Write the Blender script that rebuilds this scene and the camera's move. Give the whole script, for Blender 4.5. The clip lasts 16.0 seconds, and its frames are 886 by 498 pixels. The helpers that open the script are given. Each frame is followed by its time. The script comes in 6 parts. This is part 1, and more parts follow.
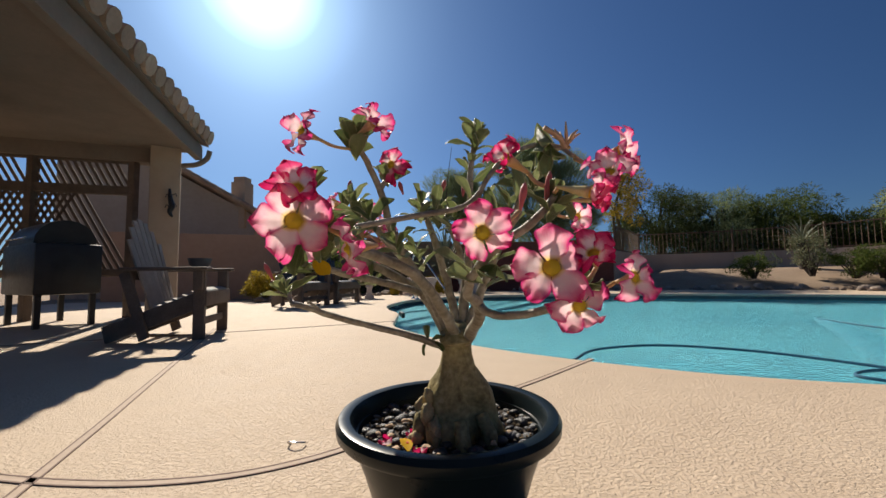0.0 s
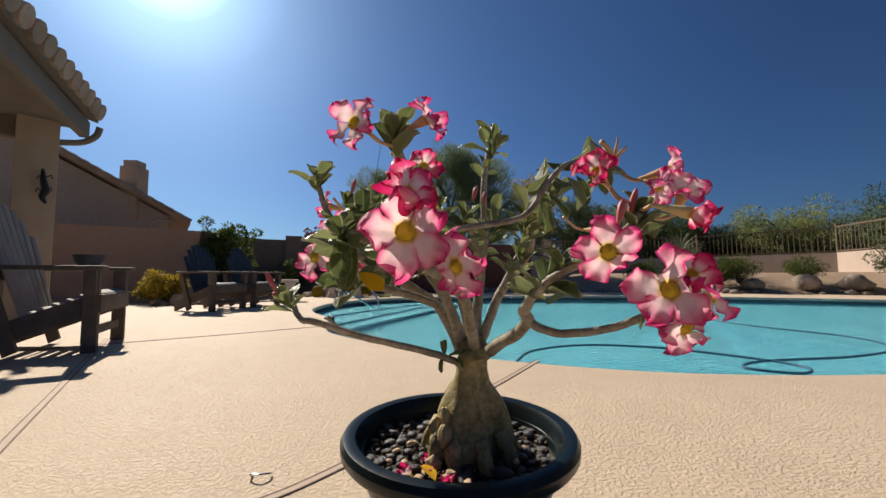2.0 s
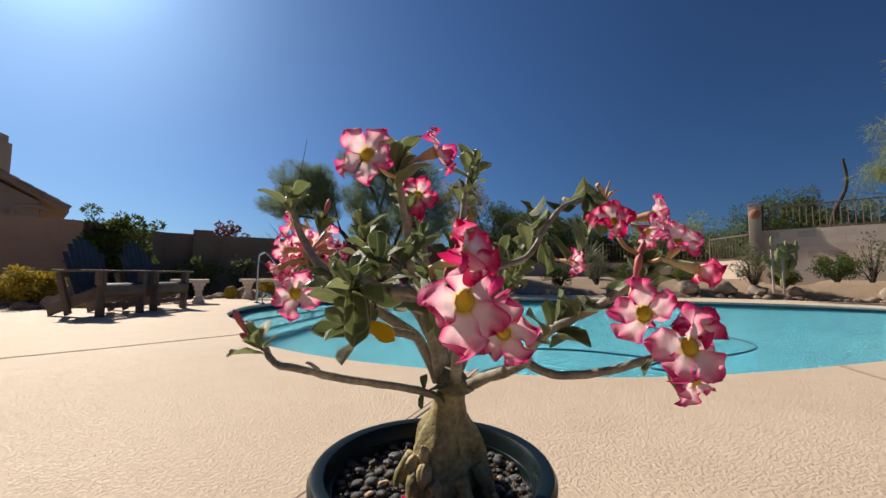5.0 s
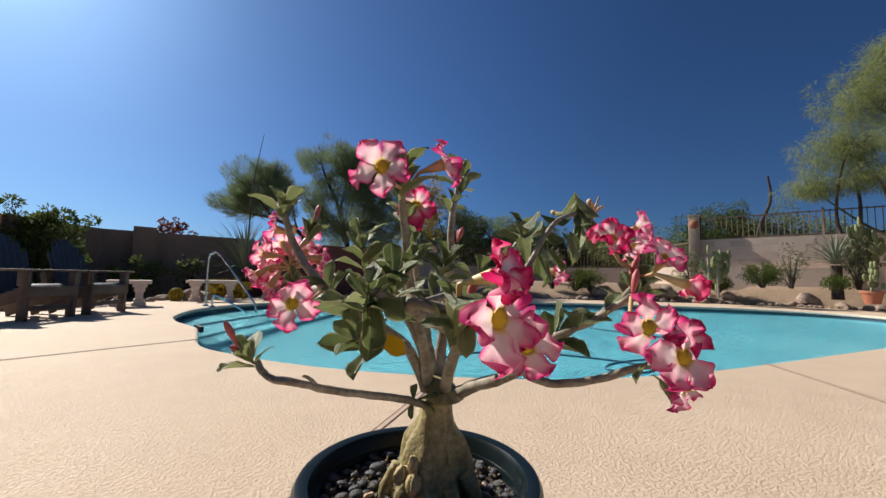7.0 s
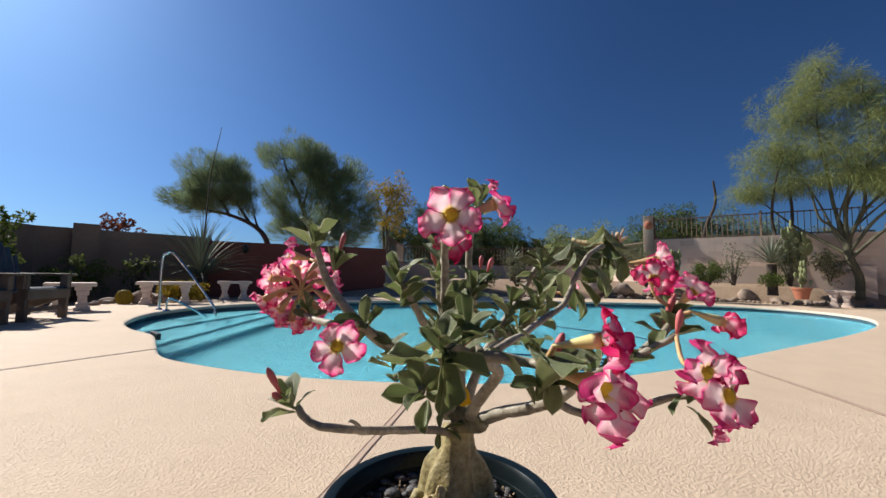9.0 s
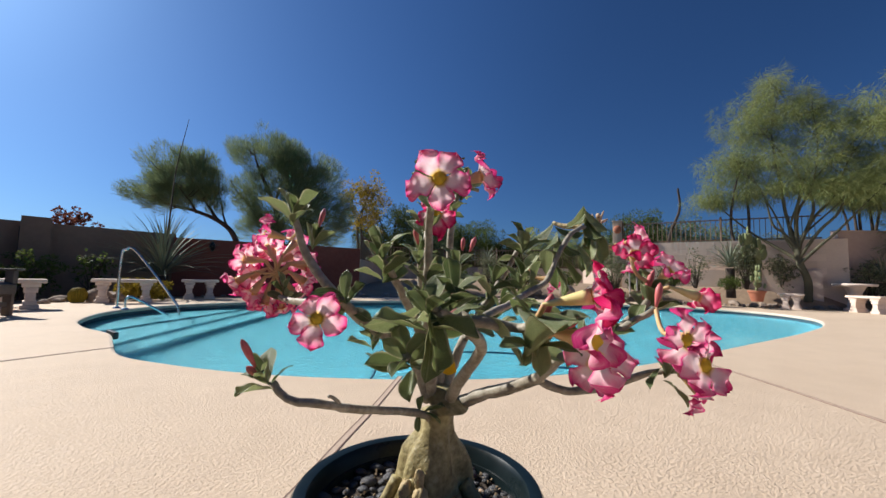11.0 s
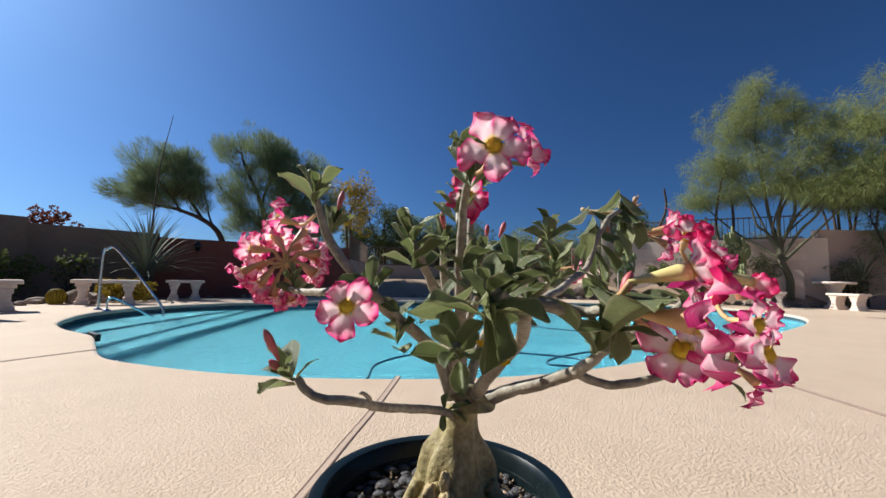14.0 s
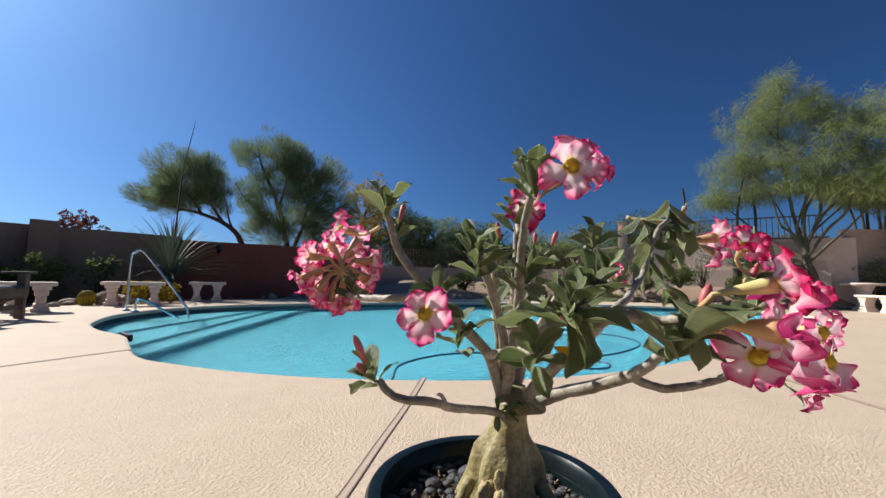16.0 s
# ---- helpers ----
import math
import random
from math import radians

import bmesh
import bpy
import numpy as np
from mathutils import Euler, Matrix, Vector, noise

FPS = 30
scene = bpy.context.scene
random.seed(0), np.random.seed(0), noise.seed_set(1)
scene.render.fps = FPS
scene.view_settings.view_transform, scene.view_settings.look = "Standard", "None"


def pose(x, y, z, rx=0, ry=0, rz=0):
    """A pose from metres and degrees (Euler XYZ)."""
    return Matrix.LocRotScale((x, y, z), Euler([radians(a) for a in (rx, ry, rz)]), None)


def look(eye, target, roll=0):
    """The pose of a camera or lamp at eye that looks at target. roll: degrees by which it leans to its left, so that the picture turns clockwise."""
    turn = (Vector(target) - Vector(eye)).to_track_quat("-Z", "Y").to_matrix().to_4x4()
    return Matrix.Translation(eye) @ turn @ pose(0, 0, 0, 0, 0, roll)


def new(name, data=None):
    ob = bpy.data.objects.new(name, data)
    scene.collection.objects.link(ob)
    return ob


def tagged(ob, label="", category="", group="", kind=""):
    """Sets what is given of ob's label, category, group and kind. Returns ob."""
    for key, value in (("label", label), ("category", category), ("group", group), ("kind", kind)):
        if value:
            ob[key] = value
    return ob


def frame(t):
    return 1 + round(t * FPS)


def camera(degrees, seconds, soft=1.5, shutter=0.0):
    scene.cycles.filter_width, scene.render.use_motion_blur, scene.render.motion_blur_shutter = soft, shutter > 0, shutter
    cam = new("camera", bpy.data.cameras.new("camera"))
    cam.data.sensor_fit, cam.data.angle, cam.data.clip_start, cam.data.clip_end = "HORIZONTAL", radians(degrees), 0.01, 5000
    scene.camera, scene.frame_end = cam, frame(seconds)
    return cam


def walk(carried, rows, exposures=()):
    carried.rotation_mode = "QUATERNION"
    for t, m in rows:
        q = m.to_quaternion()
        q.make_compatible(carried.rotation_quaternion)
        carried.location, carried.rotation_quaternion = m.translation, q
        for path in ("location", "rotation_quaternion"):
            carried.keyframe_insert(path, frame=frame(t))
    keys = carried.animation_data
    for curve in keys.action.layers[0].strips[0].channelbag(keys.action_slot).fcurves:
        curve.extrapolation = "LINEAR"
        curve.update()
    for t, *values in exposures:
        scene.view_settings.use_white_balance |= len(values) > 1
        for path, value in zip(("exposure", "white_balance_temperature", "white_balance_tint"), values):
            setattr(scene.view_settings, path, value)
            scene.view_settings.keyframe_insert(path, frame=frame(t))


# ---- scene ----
cam = camera(99.0, 16.0)
PATH = [
    (0, (0.144, -0.058, 0.491), (-0.057, 1.927, 0.629), -0.88),
    (0.5, (0.092, -0.048, 0.495), (-0.003, 1.946, 0.629), -0.94),
    (1, (0.041, -0.033, 0.502), (0.051, 1.963, 0.632), -0.89),
    (1.5, (-0.012, -0.025, 0.506), (0.124, 1.965, 0.648), -0.25),
    (2, (-0.051, -0.011, 0.512), (0.166, 1.972, 0.652), -0.22),
    (2.5, (-0.085, -0.003, 0.514), (0.196, 1.972, 0.655), -0.11),
    (3, (-0.112, 0.009, 0.511), (0.224, 1.976, 0.653), -0.08),
    (3.5, (-0.130, 0.022, 0.519), (0.258, 1.979, 0.657), 0.04),
    (4, (-0.140, 0.028, 0.535), (0.319, 1.970, 0.670), 0.17),
    (4.5, (-0.149, 0.033, 0.552), (0.391, 1.954, 0.688), 0.48),
    (5, (-0.152, 0.038, 0.569), (0.449, 1.940, 0.708), 0.68),
    (7.5, (-0.237, 0.065, 0.587), (0.613, 1.869, 0.742), 1.07),
    (8, (-0.268, 0.077, 0.611), (0.630, 1.857, 0.762), 0.79),
    (8.5, (-0.296, 0.088, 0.629), (0.642, 1.847, 0.779), 0.81),
    (9, (-0.312, 0.106, 0.634), (0.660, 1.848, 0.779), 0.96),
    (11.5, (-0.317, 0.126, 0.583), (0.791, 1.783, 0.745), 1.40),
    (12, (-0.305, 0.135, 0.574), (0.823, 1.778, 0.737), 1.29),
    (12.5, (-0.304, 0.152, 0.569), (0.841, 1.784, 0.734), 1.29),
    (13, (-0.311, 0.171, 0.570), (0.842, 1.798, 0.732), 1.08),
    (13.5, (-0.322, 0.187, 0.572), (0.825, 1.816, 0.734), 1.13),
    (14, (-0.343, 0.195, 0.574), (0.792, 1.833, 0.736), 1.24),
    (14.5, (-0.360, 0.201, 0.575), (0.757, 1.852, 0.739), 1.28),
    (15, (-0.377, 0.206, 0.577), (0.722, 1.869, 0.741), 1.33),
    (15.5, (-0.399, 0.208, 0.579), (0.688, 1.879, 0.746), 1.31),
    (16, (-0.419, 0.208, 0.582), (0.660, 1.884, 0.749), 1.19),
]
walk(cam, [(t, look(eye, target, roll)) for t, eye, target, roll in PATH], [(0.0, 0.34, 7150, 10), (4.0, 0.38, 7050, 10), (9.0, 0.57, 6550, 10), (16.0, 0.62, 6300, 9)])

# ---- light ----
SUN_ELEVATION, SUN_AZIMUTH = radians(36.5), radians(32.0)      # azimuth: to the left of +y
TO_SUN = Vector((-math.sin(SUN_AZIMUTH) * math.cos(SUN_ELEVATION), math.cos(SUN_AZIMUTH) * math.cos(SUN_ELEVATION), math.sin(SUN_ELEVATION)))
world = bpy.data.worlds.new("world")
scene.world = world
world.use_nodes = True
sky = world.node_tree.nodes.new("ShaderNodeTexSky")
sky.sky_type, sky.sun_disc = "NISHITA", False
sky.sun_elevation, sky.sun_rotation = SUN_ELEVATION, -SUN_AZIMUTH
sky.altitude, sky.air_density, sky.dust_density, sky.ozone_density = 1200, 1.0, 2.4, 4.5
tint = world.node_tree.nodes.new("ShaderNodeMix")
tint.data_type, tint.blend_type = "RGBA", "MULTIPLY"
tint.inputs[0].default_value, tint.inputs[7].default_value = 1.0, (0.58, 0.94, 1.36, 1)
world.node_tree.links.new(sky.outputs[0], tint.inputs[6])
way = world.node_tree.nodes.new("ShaderNodeTexCoord")
near = world.node_tree.nodes.new("ShaderNodeVectorMath")
near.operation = "DOT_PRODUCT"
near.inputs[1].default_value = TO_SUN
world.node_tree.links.new(way.outputs["Generated"], near.inputs[0])
glow = world.node_tree.nodes.new("ShaderNodeValToRGB")
stops = [(0.0, 0.70), (0.35, 0.77), (0.62, 0.92), (0.8, 1.0), (0.92, 1.08), (0.975, 1.2), (0.993, 1.5), (1.0, 2.9)]
while len(glow.color_ramp.elements) < len(stops):
    glow.color_ramp.elements.new(0.5)
for el, (p, v) in zip(glow.color_ramp.elements, stops):
    el.position, el.color = p, (v, v, v, 1)
world.node_tree.links.new(near.outputs["Value"], glow.inputs[0])
haze = world.node_tree.nodes.new("ShaderNodeMix")
haze.data_type, haze.blend_type = "RGBA", "MULTIPLY"
haze.inputs[0].default_value = 1.0
world.node_tree.links.new(tint.outputs[2], haze.inputs[6])
world.node_tree.links.new(glow.outputs[0], haze.inputs[7])
world.node_tree.links.new(haze.outputs[2], world.node_tree.nodes["Background"].inputs[0])
world.node_tree.nodes["Background"].inputs[1].default_value = 0.043
sun = new("sun", bpy.data.lights.new("sun", "SUN"))
sun.data.energy, sun.data.angle, sun.data.color = 5.0, radians(0.53), (1.0, 0.95, 0.87)
sun.matrix_world = look(TO_SUN * 30, (0, 0, 0))


# ---- materials ----
class Mat:
    """A node material with a few shorthands."""

    def __init__(self, name, rough=0.8, metal=0.0, spec=0.5):
        self.m = bpy.data.materials.new(name)
        self.m.use_nodes = True
        self.t = self.m.node_tree
        self.b = self.t.nodes["Principled BSDF"]
        self.out = self.t.nodes["Material Output"]
        self.b.inputs["Roughness"].default_value = rough
        self.b.inputs["Metallic"].default_value = metal
        self.b.inputs["Specular IOR Level"].default_value = spec

    def n(self, kind, **values):
        node = self.t.nodes.new(kind)
        for k, v in values.items():
            node.inputs[k.replace("_", " ")].default_value = v
        return node

    def link(self, a, b):
        self.t.links.new(a, b)

    def coords(self, kind="Object", scale=(1, 1, 1)):
        c = self.n("ShaderNodeTexCoord")
        mp = self.n("ShaderNodeMapping")
        mp.inputs["Scale"].default_value = scale
        self.link(c.outputs[kind], mp.inputs[0])
        return mp.outputs[0]

    def noise(self, vec, scale, detail=4.0, rough=0.55):
        t = self.n("ShaderNodeTexNoise", Scale=scale, Detail=detail, Roughness=rough)
        self.link(vec, t.inputs["Vector"])
        return t.outputs[0]

    def voronoi(self, vec, scale, feature="F1"):
        t = self.n("ShaderNodeTexVoronoi", Scale=scale)
        t.feature = feature
        self.link(vec, t.inputs["Vector"])
        return t.outputs["Distance"]

    def ramp(self, fac, stops):
        r = self.n("ShaderNodeValToRGB")
        e = r.color_ramp.elements
        while len(e) < len(stops):
            e.new(0.5)
        for el, (p, c) in zip(e, stops):
            el.position, el.color = p, c
        self.link(fac, r.inputs[0])
        return r.outputs[0]

    def mix(self, fac, a, b, blend="MIX"):
        m = self.n("ShaderNodeMix")
        m.data_type, m.blend_type = "RGBA", blend
        for sock, v in ((m.inputs[0], fac), (m.inputs[6], a), (m.inputs[7], b)):
            if hasattr(v, "is_output"):
                self.link(v, sock)
            else:
                sock.default_value = v
        return m.outputs[2]

    def math(self, op, a, b=0.0):
        m = self.n("ShaderNodeMath")
        m.operation = op
        for sock, v in ((m.inputs[0], a), (m.inputs[1], b)):
            if hasattr(v, "is_output"):
                self.link(v, sock)
            else:
                sock.default_value = v
        return m.outputs[0]

    def color(self, c):
        if hasattr(c, "is_output"):
            self.link(c, self.b.inputs["Base Color"])
        else:
            self.b.inputs["Base Color"].default_value = c
        return self

    def rough(self, fac, lo, hi):
        r = self.n("ShaderNodeMapRange")
        r.inputs[3].default_value, r.inputs[4].default_value = lo, hi
        self.link(fac, r.inputs[0])
        self.link(r.outputs[0], self.b.inputs["Roughness"])
        return self

    def bump(self, height, dist, strength=1.0):
        b = self.n("ShaderNodeBump", Strength=strength, Distance=dist)
        self.link(height, b.inputs["Height"])
        self.link(b.outputs[0], self.b.inputs["Normal"])
        return b

    def translucent(self, share):
        """Lets part of the light through, as leaves and petals do."""
        src = self.b.inputs["Base Color"]
        tr = self.n("ShaderNodeBsdfTranslucent")
        if src.links:
            self.link(src.links[0].from_socket, tr.inputs[0])
        else:
            tr.inputs[0].default_value = src.default_value
        mx = self.n("ShaderNodeMixShader", Fac=share)
        self.link(self.b.outputs[0], mx.inputs[1])
        self.link(tr.outputs[0], mx.inputs[2])
        self.link(mx.outputs[0], self.out.inputs[0])
        return self

    def rnd(self):
        return self.n("ShaderNodeObjectInfo").outputs["Random"]

    def island(self):
        return self.n("ShaderNodeNewGeometry").outputs["Random Per Island"]


def simple(name, a, b, scale=8.0, rough=0.8, bump=0.002, bscale=60.0, metal=0.0, spec=0.4, vary=0.0):
    """Two-tone mottled surface with fine relief; vary: brightness change from object to object."""
    m = Mat(name, rough, metal, spec)
    v = m.coords()
    f = m.mix(0.35, m.noise(v, scale), m.noise(v, scale * 9))
    c = m.ramp(f, [(0.3, a), (0.7, b)])
    if vary:
        k = m.n("ShaderNodeMapRange")
        k.inputs[3].default_value, k.inputs[4].default_value = 1 - vary, 1 + vary
        m.link(m.rnd(), k.inputs[0])
        g = m.n("ShaderNodeCombineColor")
        for i in range(3):
            m.link(k.outputs[0], g.inputs[i])
        c = m.mix(1.0, c, g.outputs[0], "MULTIPLY")
    m.color(c)
    m.rough(m.noise(v, scale * 2.3), max(0.03, rough - 0.1), min(1, rough + 0.1))
    if bump:
        m.bump(m.noise(v, bscale, 3), bump)
    return m.m


def deck_material():
    m = Mat("textured_deck_coating", 0.75, 0, 0.3)
    v = m.coords()
    big = m.noise(v, 0.7, 5)
    mid = m.noise(v, 5.0, 4)
    lace = m.noise(v, 78.0, 4, 0.62)
    plateau = m.ramp(lace, [(0.44, (0, 0, 0, 1)), (0.56, (1, 1, 1, 1))])
    base = m.ramp(m.mix(0.4, big, mid), [(0.33, (0.51, 0.385, 0.275, 1)), (0.67, (0.61, 0.475, 0.348, 1))])
    m.color(m.mix(m.math("MULTIPLY", plateau, 0.25), base, (0.64, 0.51, 0.388, 1)))
    m.rough(mid, 0.62, 0.85)
    m.bump(m.mix(0.25, plateau, m.noise(v, 300.0, 2)), 0.0024, 0.9)
    return m.m


def stucco(name, a, b):
    m = Mat(name, 0.9, 0, 0.2)
    v = m.coords()
    f = m.mix(0.4, m.noise(v, 0.9, 5), m.noise(v, 9.0, 4))
    m.color(m.ramp(f, [(0.3, a), (0.7, b)]))
    m.bump(m.mix(0.4, m.noise(v, 60.0, 3), m.noise(v, 14.0, 3)), 0.004, 0.8)
    return m.m


def block_material(name, a, b):
    m = Mat(name, 0.92, 0, 0.2)
    v = m.coords()
    m.color(m.mix(m.math("MULTIPLY", m.rnd(), 0.35), m.ramp(m.mix(0.4, m.noise(v, 1.2, 5), m.noise(v, 30.0, 3)), [(0.3, a), (0.7, b)]), (0.12, 0.085, 0.065, 1)))
    m.bump(m.noise(v, 90.0, 3), 0.003, 0.7)
    return m.m


def water_material():
    m = Mat("pool_water", 0.02)
    m.t.nodes.remove(m.b)
    v = m.coords()
    h = m.mix(0.6, m.noise(v, 8.0, 3), m.noise(v, 26.0, 2))
    bp = m.n("ShaderNodeBump", Strength=1.0, Distance=0.034)
    m.link(h, bp.inputs["Height"])
    refr = m.n("ShaderNodeBsdfRefraction", IOR=1.33, Roughness=0.0)
    refr.inputs["Color"].default_value = (0.86, 0.97, 0.985, 1)
    gl = m.n("ShaderNodeBsdfGlossy", Roughness=0.03)
    fr = m.n("ShaderNodeFresnel", IOR=1.33)
    mx = m.n("ShaderNodeMixShader")
    for node in (refr, gl, fr):
        m.link(bp.outputs[0], node.inputs["Normal"])
    m.link(fr.outputs[0], mx.inputs[0])
    m.link(refr.outputs[0], mx.inputs[1])
    m.link(gl.outputs[0], mx.inputs[2])
    m.link(mx.outputs[0], m.out.inputs[0])
    return m.m


def plaster_material():
    m = Mat("pool_plaster", 0.7)
    v = m.coords()
    f = m.mix(0.5, m.noise(v, 0.6, 4), m.noise(v, 12.0, 3))
    m.color(m.ramp(f, [(0.3, (0.065, 0.305, 0.395, 1)), (0.7, (0.125, 0.415, 0.505, 1))]))
    return m.m


def leaf_material(name, a, b, share=0.3, rough=0.65, spec=0.12):
    m = Mat(name, rough, 0, spec)
    f = m.mix(0.5, m.island(), m.noise(m.coords(), 25.0, 2))
    m.color(m.ramp(f, [(0.2, a), (0.8, b)]))
    return m.translucent(share).m


DECK = deck_material()
SEAM = simple("joint_filler", (0.42, 0.31, 0.235, 1), (0.50, 0.38, 0.29, 1), 20)
SEAM_DARK = simple("dark_joint", (0.16, 0.10, 0.075, 1), (0.23, 0.155, 0.12, 1), 30)
EARTH = simple("decomposed_granite", (0.22, 0.15, 0.10, 1), (0.36, 0.26, 0.18, 1), 1.3, 0.95, 0.012, 45)
COPING = simple("coping_edge", (0.52, 0.42, 0.33, 1), (0.62, 0.52, 0.42, 1), 6, 0.75, 0.003, 80)
TILE = simple("waterline_tile", (0.035, 0.06, 0.085, 1), (0.07, 0.11, 0.14, 1), 12, 0.25, 0.001, 40)
WATER = water_material()
PLASTER = plaster_material()
STUCCO_TAN = stucco("tan_stucco", (0.36, 0.28, 0.215, 1), (0.43, 0.345, 0.27, 1))
STUCCO_TAUPE = stucco("grey_tan_stucco", (0.33, 0.285, 0.24, 1), (0.41, 0.36, 0.31, 1))
STUCCO_PINK = stucco("pinkish_stucco", (0.36, 0.235, 0.175, 1), (0.44, 0.30, 0.225, 1))
STUCCO_ROSE = stucco("pale_rose_stucco", (0.46, 0.33, 0.28, 1), (0.56, 0.42, 0.36, 1))
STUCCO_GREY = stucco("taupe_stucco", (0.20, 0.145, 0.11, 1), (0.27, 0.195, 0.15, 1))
STUCCO_RED = stucco("rust_red_stucco", (0.19, 0.058, 0.042, 1), (0.26, 0.088, 0.065, 1))
BLOCK = block_material("block_wall", (0.60, 0.47, 0.385, 1), (0.72, 0.58, 0.48, 1))
ROOF_TILE = simple("clay_roof_tile", (0.26, 0.19, 0.145, 1), (0.42, 0.32, 0.25, 1), 3, 0.85, 0.004, 60, vary=0.2)
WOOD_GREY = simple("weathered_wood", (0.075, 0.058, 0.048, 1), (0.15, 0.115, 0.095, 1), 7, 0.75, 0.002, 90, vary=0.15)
# lighter copy of weathered_wood: sunlight on the slats is put into the colour
WOOD_SUNLIT = simple("sunlit_slat_wood", (0.22, 0.19, 0.17, 1), (0.34, 0.30, 0.27, 1), 7, 0.75, 0.002, 90, vary=0.1)
BEAM = simple("painted_beam", (0.15, 0.125, 0.105, 1), (0.20, 0.165, 0.14, 1), 3, 0.8, 0.002, 40)
IRON = simple("rusty_iron", (0.10, 0.065, 0.045, 1), (0.18, 0.115, 0.075, 1), 10, 0.7, 0.001, 60)
BLACK = simple("black_paint", (0.008, 0.008, 0.009, 1), (0.02, 0.02, 0.022, 1), 10, 0.4, 0.0005, 60)
STEEL = simple("stainless_steel", (0.55, 0.56, 0.57, 1), (0.65, 0.66, 0.67, 1), 8, 0.18, 0, 50, metal=1.0)
STONE = simple("cast_stone", (0.62, 0.49, 0.41, 1), (0.78, 0.66, 0.57, 1), 9, 0.85, 0.003, 60)
BOULDER = simple("boulder_rock", (0.16, 0.125, 0.10, 1), (0.40, 0.31, 0.25, 1), 3.5, 0.9, 0.012, 14, vary=0.3)
TERRACOTTA = simple("terracotta", (0.30, 0.10, 0.055, 1), (0.40, 0.15, 0.085, 1), 9, 0.8, 0.001, 60)
BARK_DARK = simple("mesquite_bark", (0.03, 0.022, 0.017, 1), (0.085, 0.062, 0.048, 1), 6, 0.9, 0.008, 30)
BARK_GREEN = simple("palo_verde_bark", (0.05, 0.048, 0.03, 1), (0.12, 0.11, 0.065, 1), 4, 0.8, 0.004, 30)
HOSE = simple("hose_plastic", (0.015, 0.07, 0.12, 1), (0.035, 0.11, 0.17, 1), 10, 0.45, 0, 60)
BLUE = simple("blue_paint", (0.02, 0.029, 0.046, 1), (0.045, 0.057, 0.08, 1), 10, 0.5, 0.0005, 60)
LEAF_MESQUITE = leaf_material("mesquite_foliage", (0.09, 0.135, 0.065, 1), (0.24, 0.29, 0.15, 1), 0.45)
LEAF_PALO = leaf_material("palo_verde_foliage", (0.15, 0.185, 0.06, 1), (0.34, 0.365, 0.15, 1), 0.5)
LEAF_YELLOW = leaf_material("yellow_bloom_foliage", (0.22, 0.17, 0.02, 1), (0.50, 0.36, 0.05, 1))
LEAF_DARK = leaf_material("dark_shrub_foliage", (0.03, 0.045, 0.014, 1), (0.08, 0.105, 0.035, 1), 0.4)
LEAF_HEDGE = leaf_material("hedge_foliage", (0.045, 0.075, 0.014, 1), (0.13, 0.16, 0.04, 1), 0.4)
LEAF_SAGE = leaf_material("sage_foliage", (0.10, 0.11, 0.06, 1), (0.22, 0.22, 0.13, 1))
LEAF_AGAVE = leaf_material("agave_leaf", (0.10, 0.125, 0.085, 1), (0.24, 0.26, 0.19, 1), 0.1)
LEAF_RUST = leaf_material("rust_bloom_foliage", (0.10, 0.03, 0.025, 1), (0.24, 0.10, 0.07, 1))
CACTUS = leaf_material("cactus_skin", (0.13, 0.155, 0.07, 1), (0.30, 0.31, 0.16, 1), 0.05)


# ---- mesh helpers ----
def box(bm, size, m=Matrix(), bevel=0.0):
    """A box of that size about the origin of m, its edges rounded by bevel."""
    r = bmesh.ops.create_cube(bm, size=1.0, matrix=m @ Matrix.Diagonal((*size, 1)))
    if bevel:
        edges = list({e for v in r["verts"] for e in v.link_edges})
        bmesh.ops.bevel(bm, geom=edges, offset=bevel, segments=2, affect="EDGES", profile=0.6)
    return bm


def boxed(size, m=Matrix(), bevel=0.0):
    return box(bmesh.new(), size, m, bevel)


def beam(bm, a, b, w, h, bevel=0.0, up=(0, 0, 1)):
    """A bar from a to b, w wide and h high."""
    a, b = Vector(a), Vector(b)
    y = (b - a).normalized()
    x = y.cross(Vector(up)).normalized()
    z = x.cross(y)
    m = Matrix(((x.x, y.x, z.x), (x.y, y.y, z.y), (x.z, y.z, z.z))).to_4x4()
    return box(bm, (w, (b - a).length, h), Matrix.Translation((a + b) / 2) @ m, bevel)


def beamed(a, b, w, h, bevel=0.0, up=(0, 0, 1)):
    return beam(bmesh.new(), a, b, w, h, bevel, up)


def tube(bm, points, radii, sides=8, caps=True, squash=1.0):
    """A tapering tube along points."""
    pts = [Vector(p) for p in points]
    radii = list(radii) if hasattr(radii, "__len__") else [radii] * len(pts)
    rings, side = [], None
    for i, p in enumerate(pts):
        d = (pts[min(i + 1, len(pts) - 1)] - pts[max(i - 1, 0)]).normalized()
        if side is None:
            side = d.orthogonal().normalized()
        side = (side - d * side.dot(d)).normalized()
        other = d.cross(side)
        rings.append([bm.verts.new(p + radii[i] * (side * math.cos(a) + squash * other * math.sin(a))) for a in (2 * math.pi * k / sides for k in range(sides))])
    for r0, r1 in zip(rings, rings[1:]):
        for k in range(sides):
            bm.faces.new((r0[k], r0[(k + 1) % sides], r1[(k + 1) % sides], r1[k]))
    if caps:
        bm.faces.new(rings[0][::-1])
        bm.faces.new(rings[-1])
    return bm


def tubed(points, radii, sides=8, caps=True):
    return tube(bmesh.new(), points, radii, sides, caps)


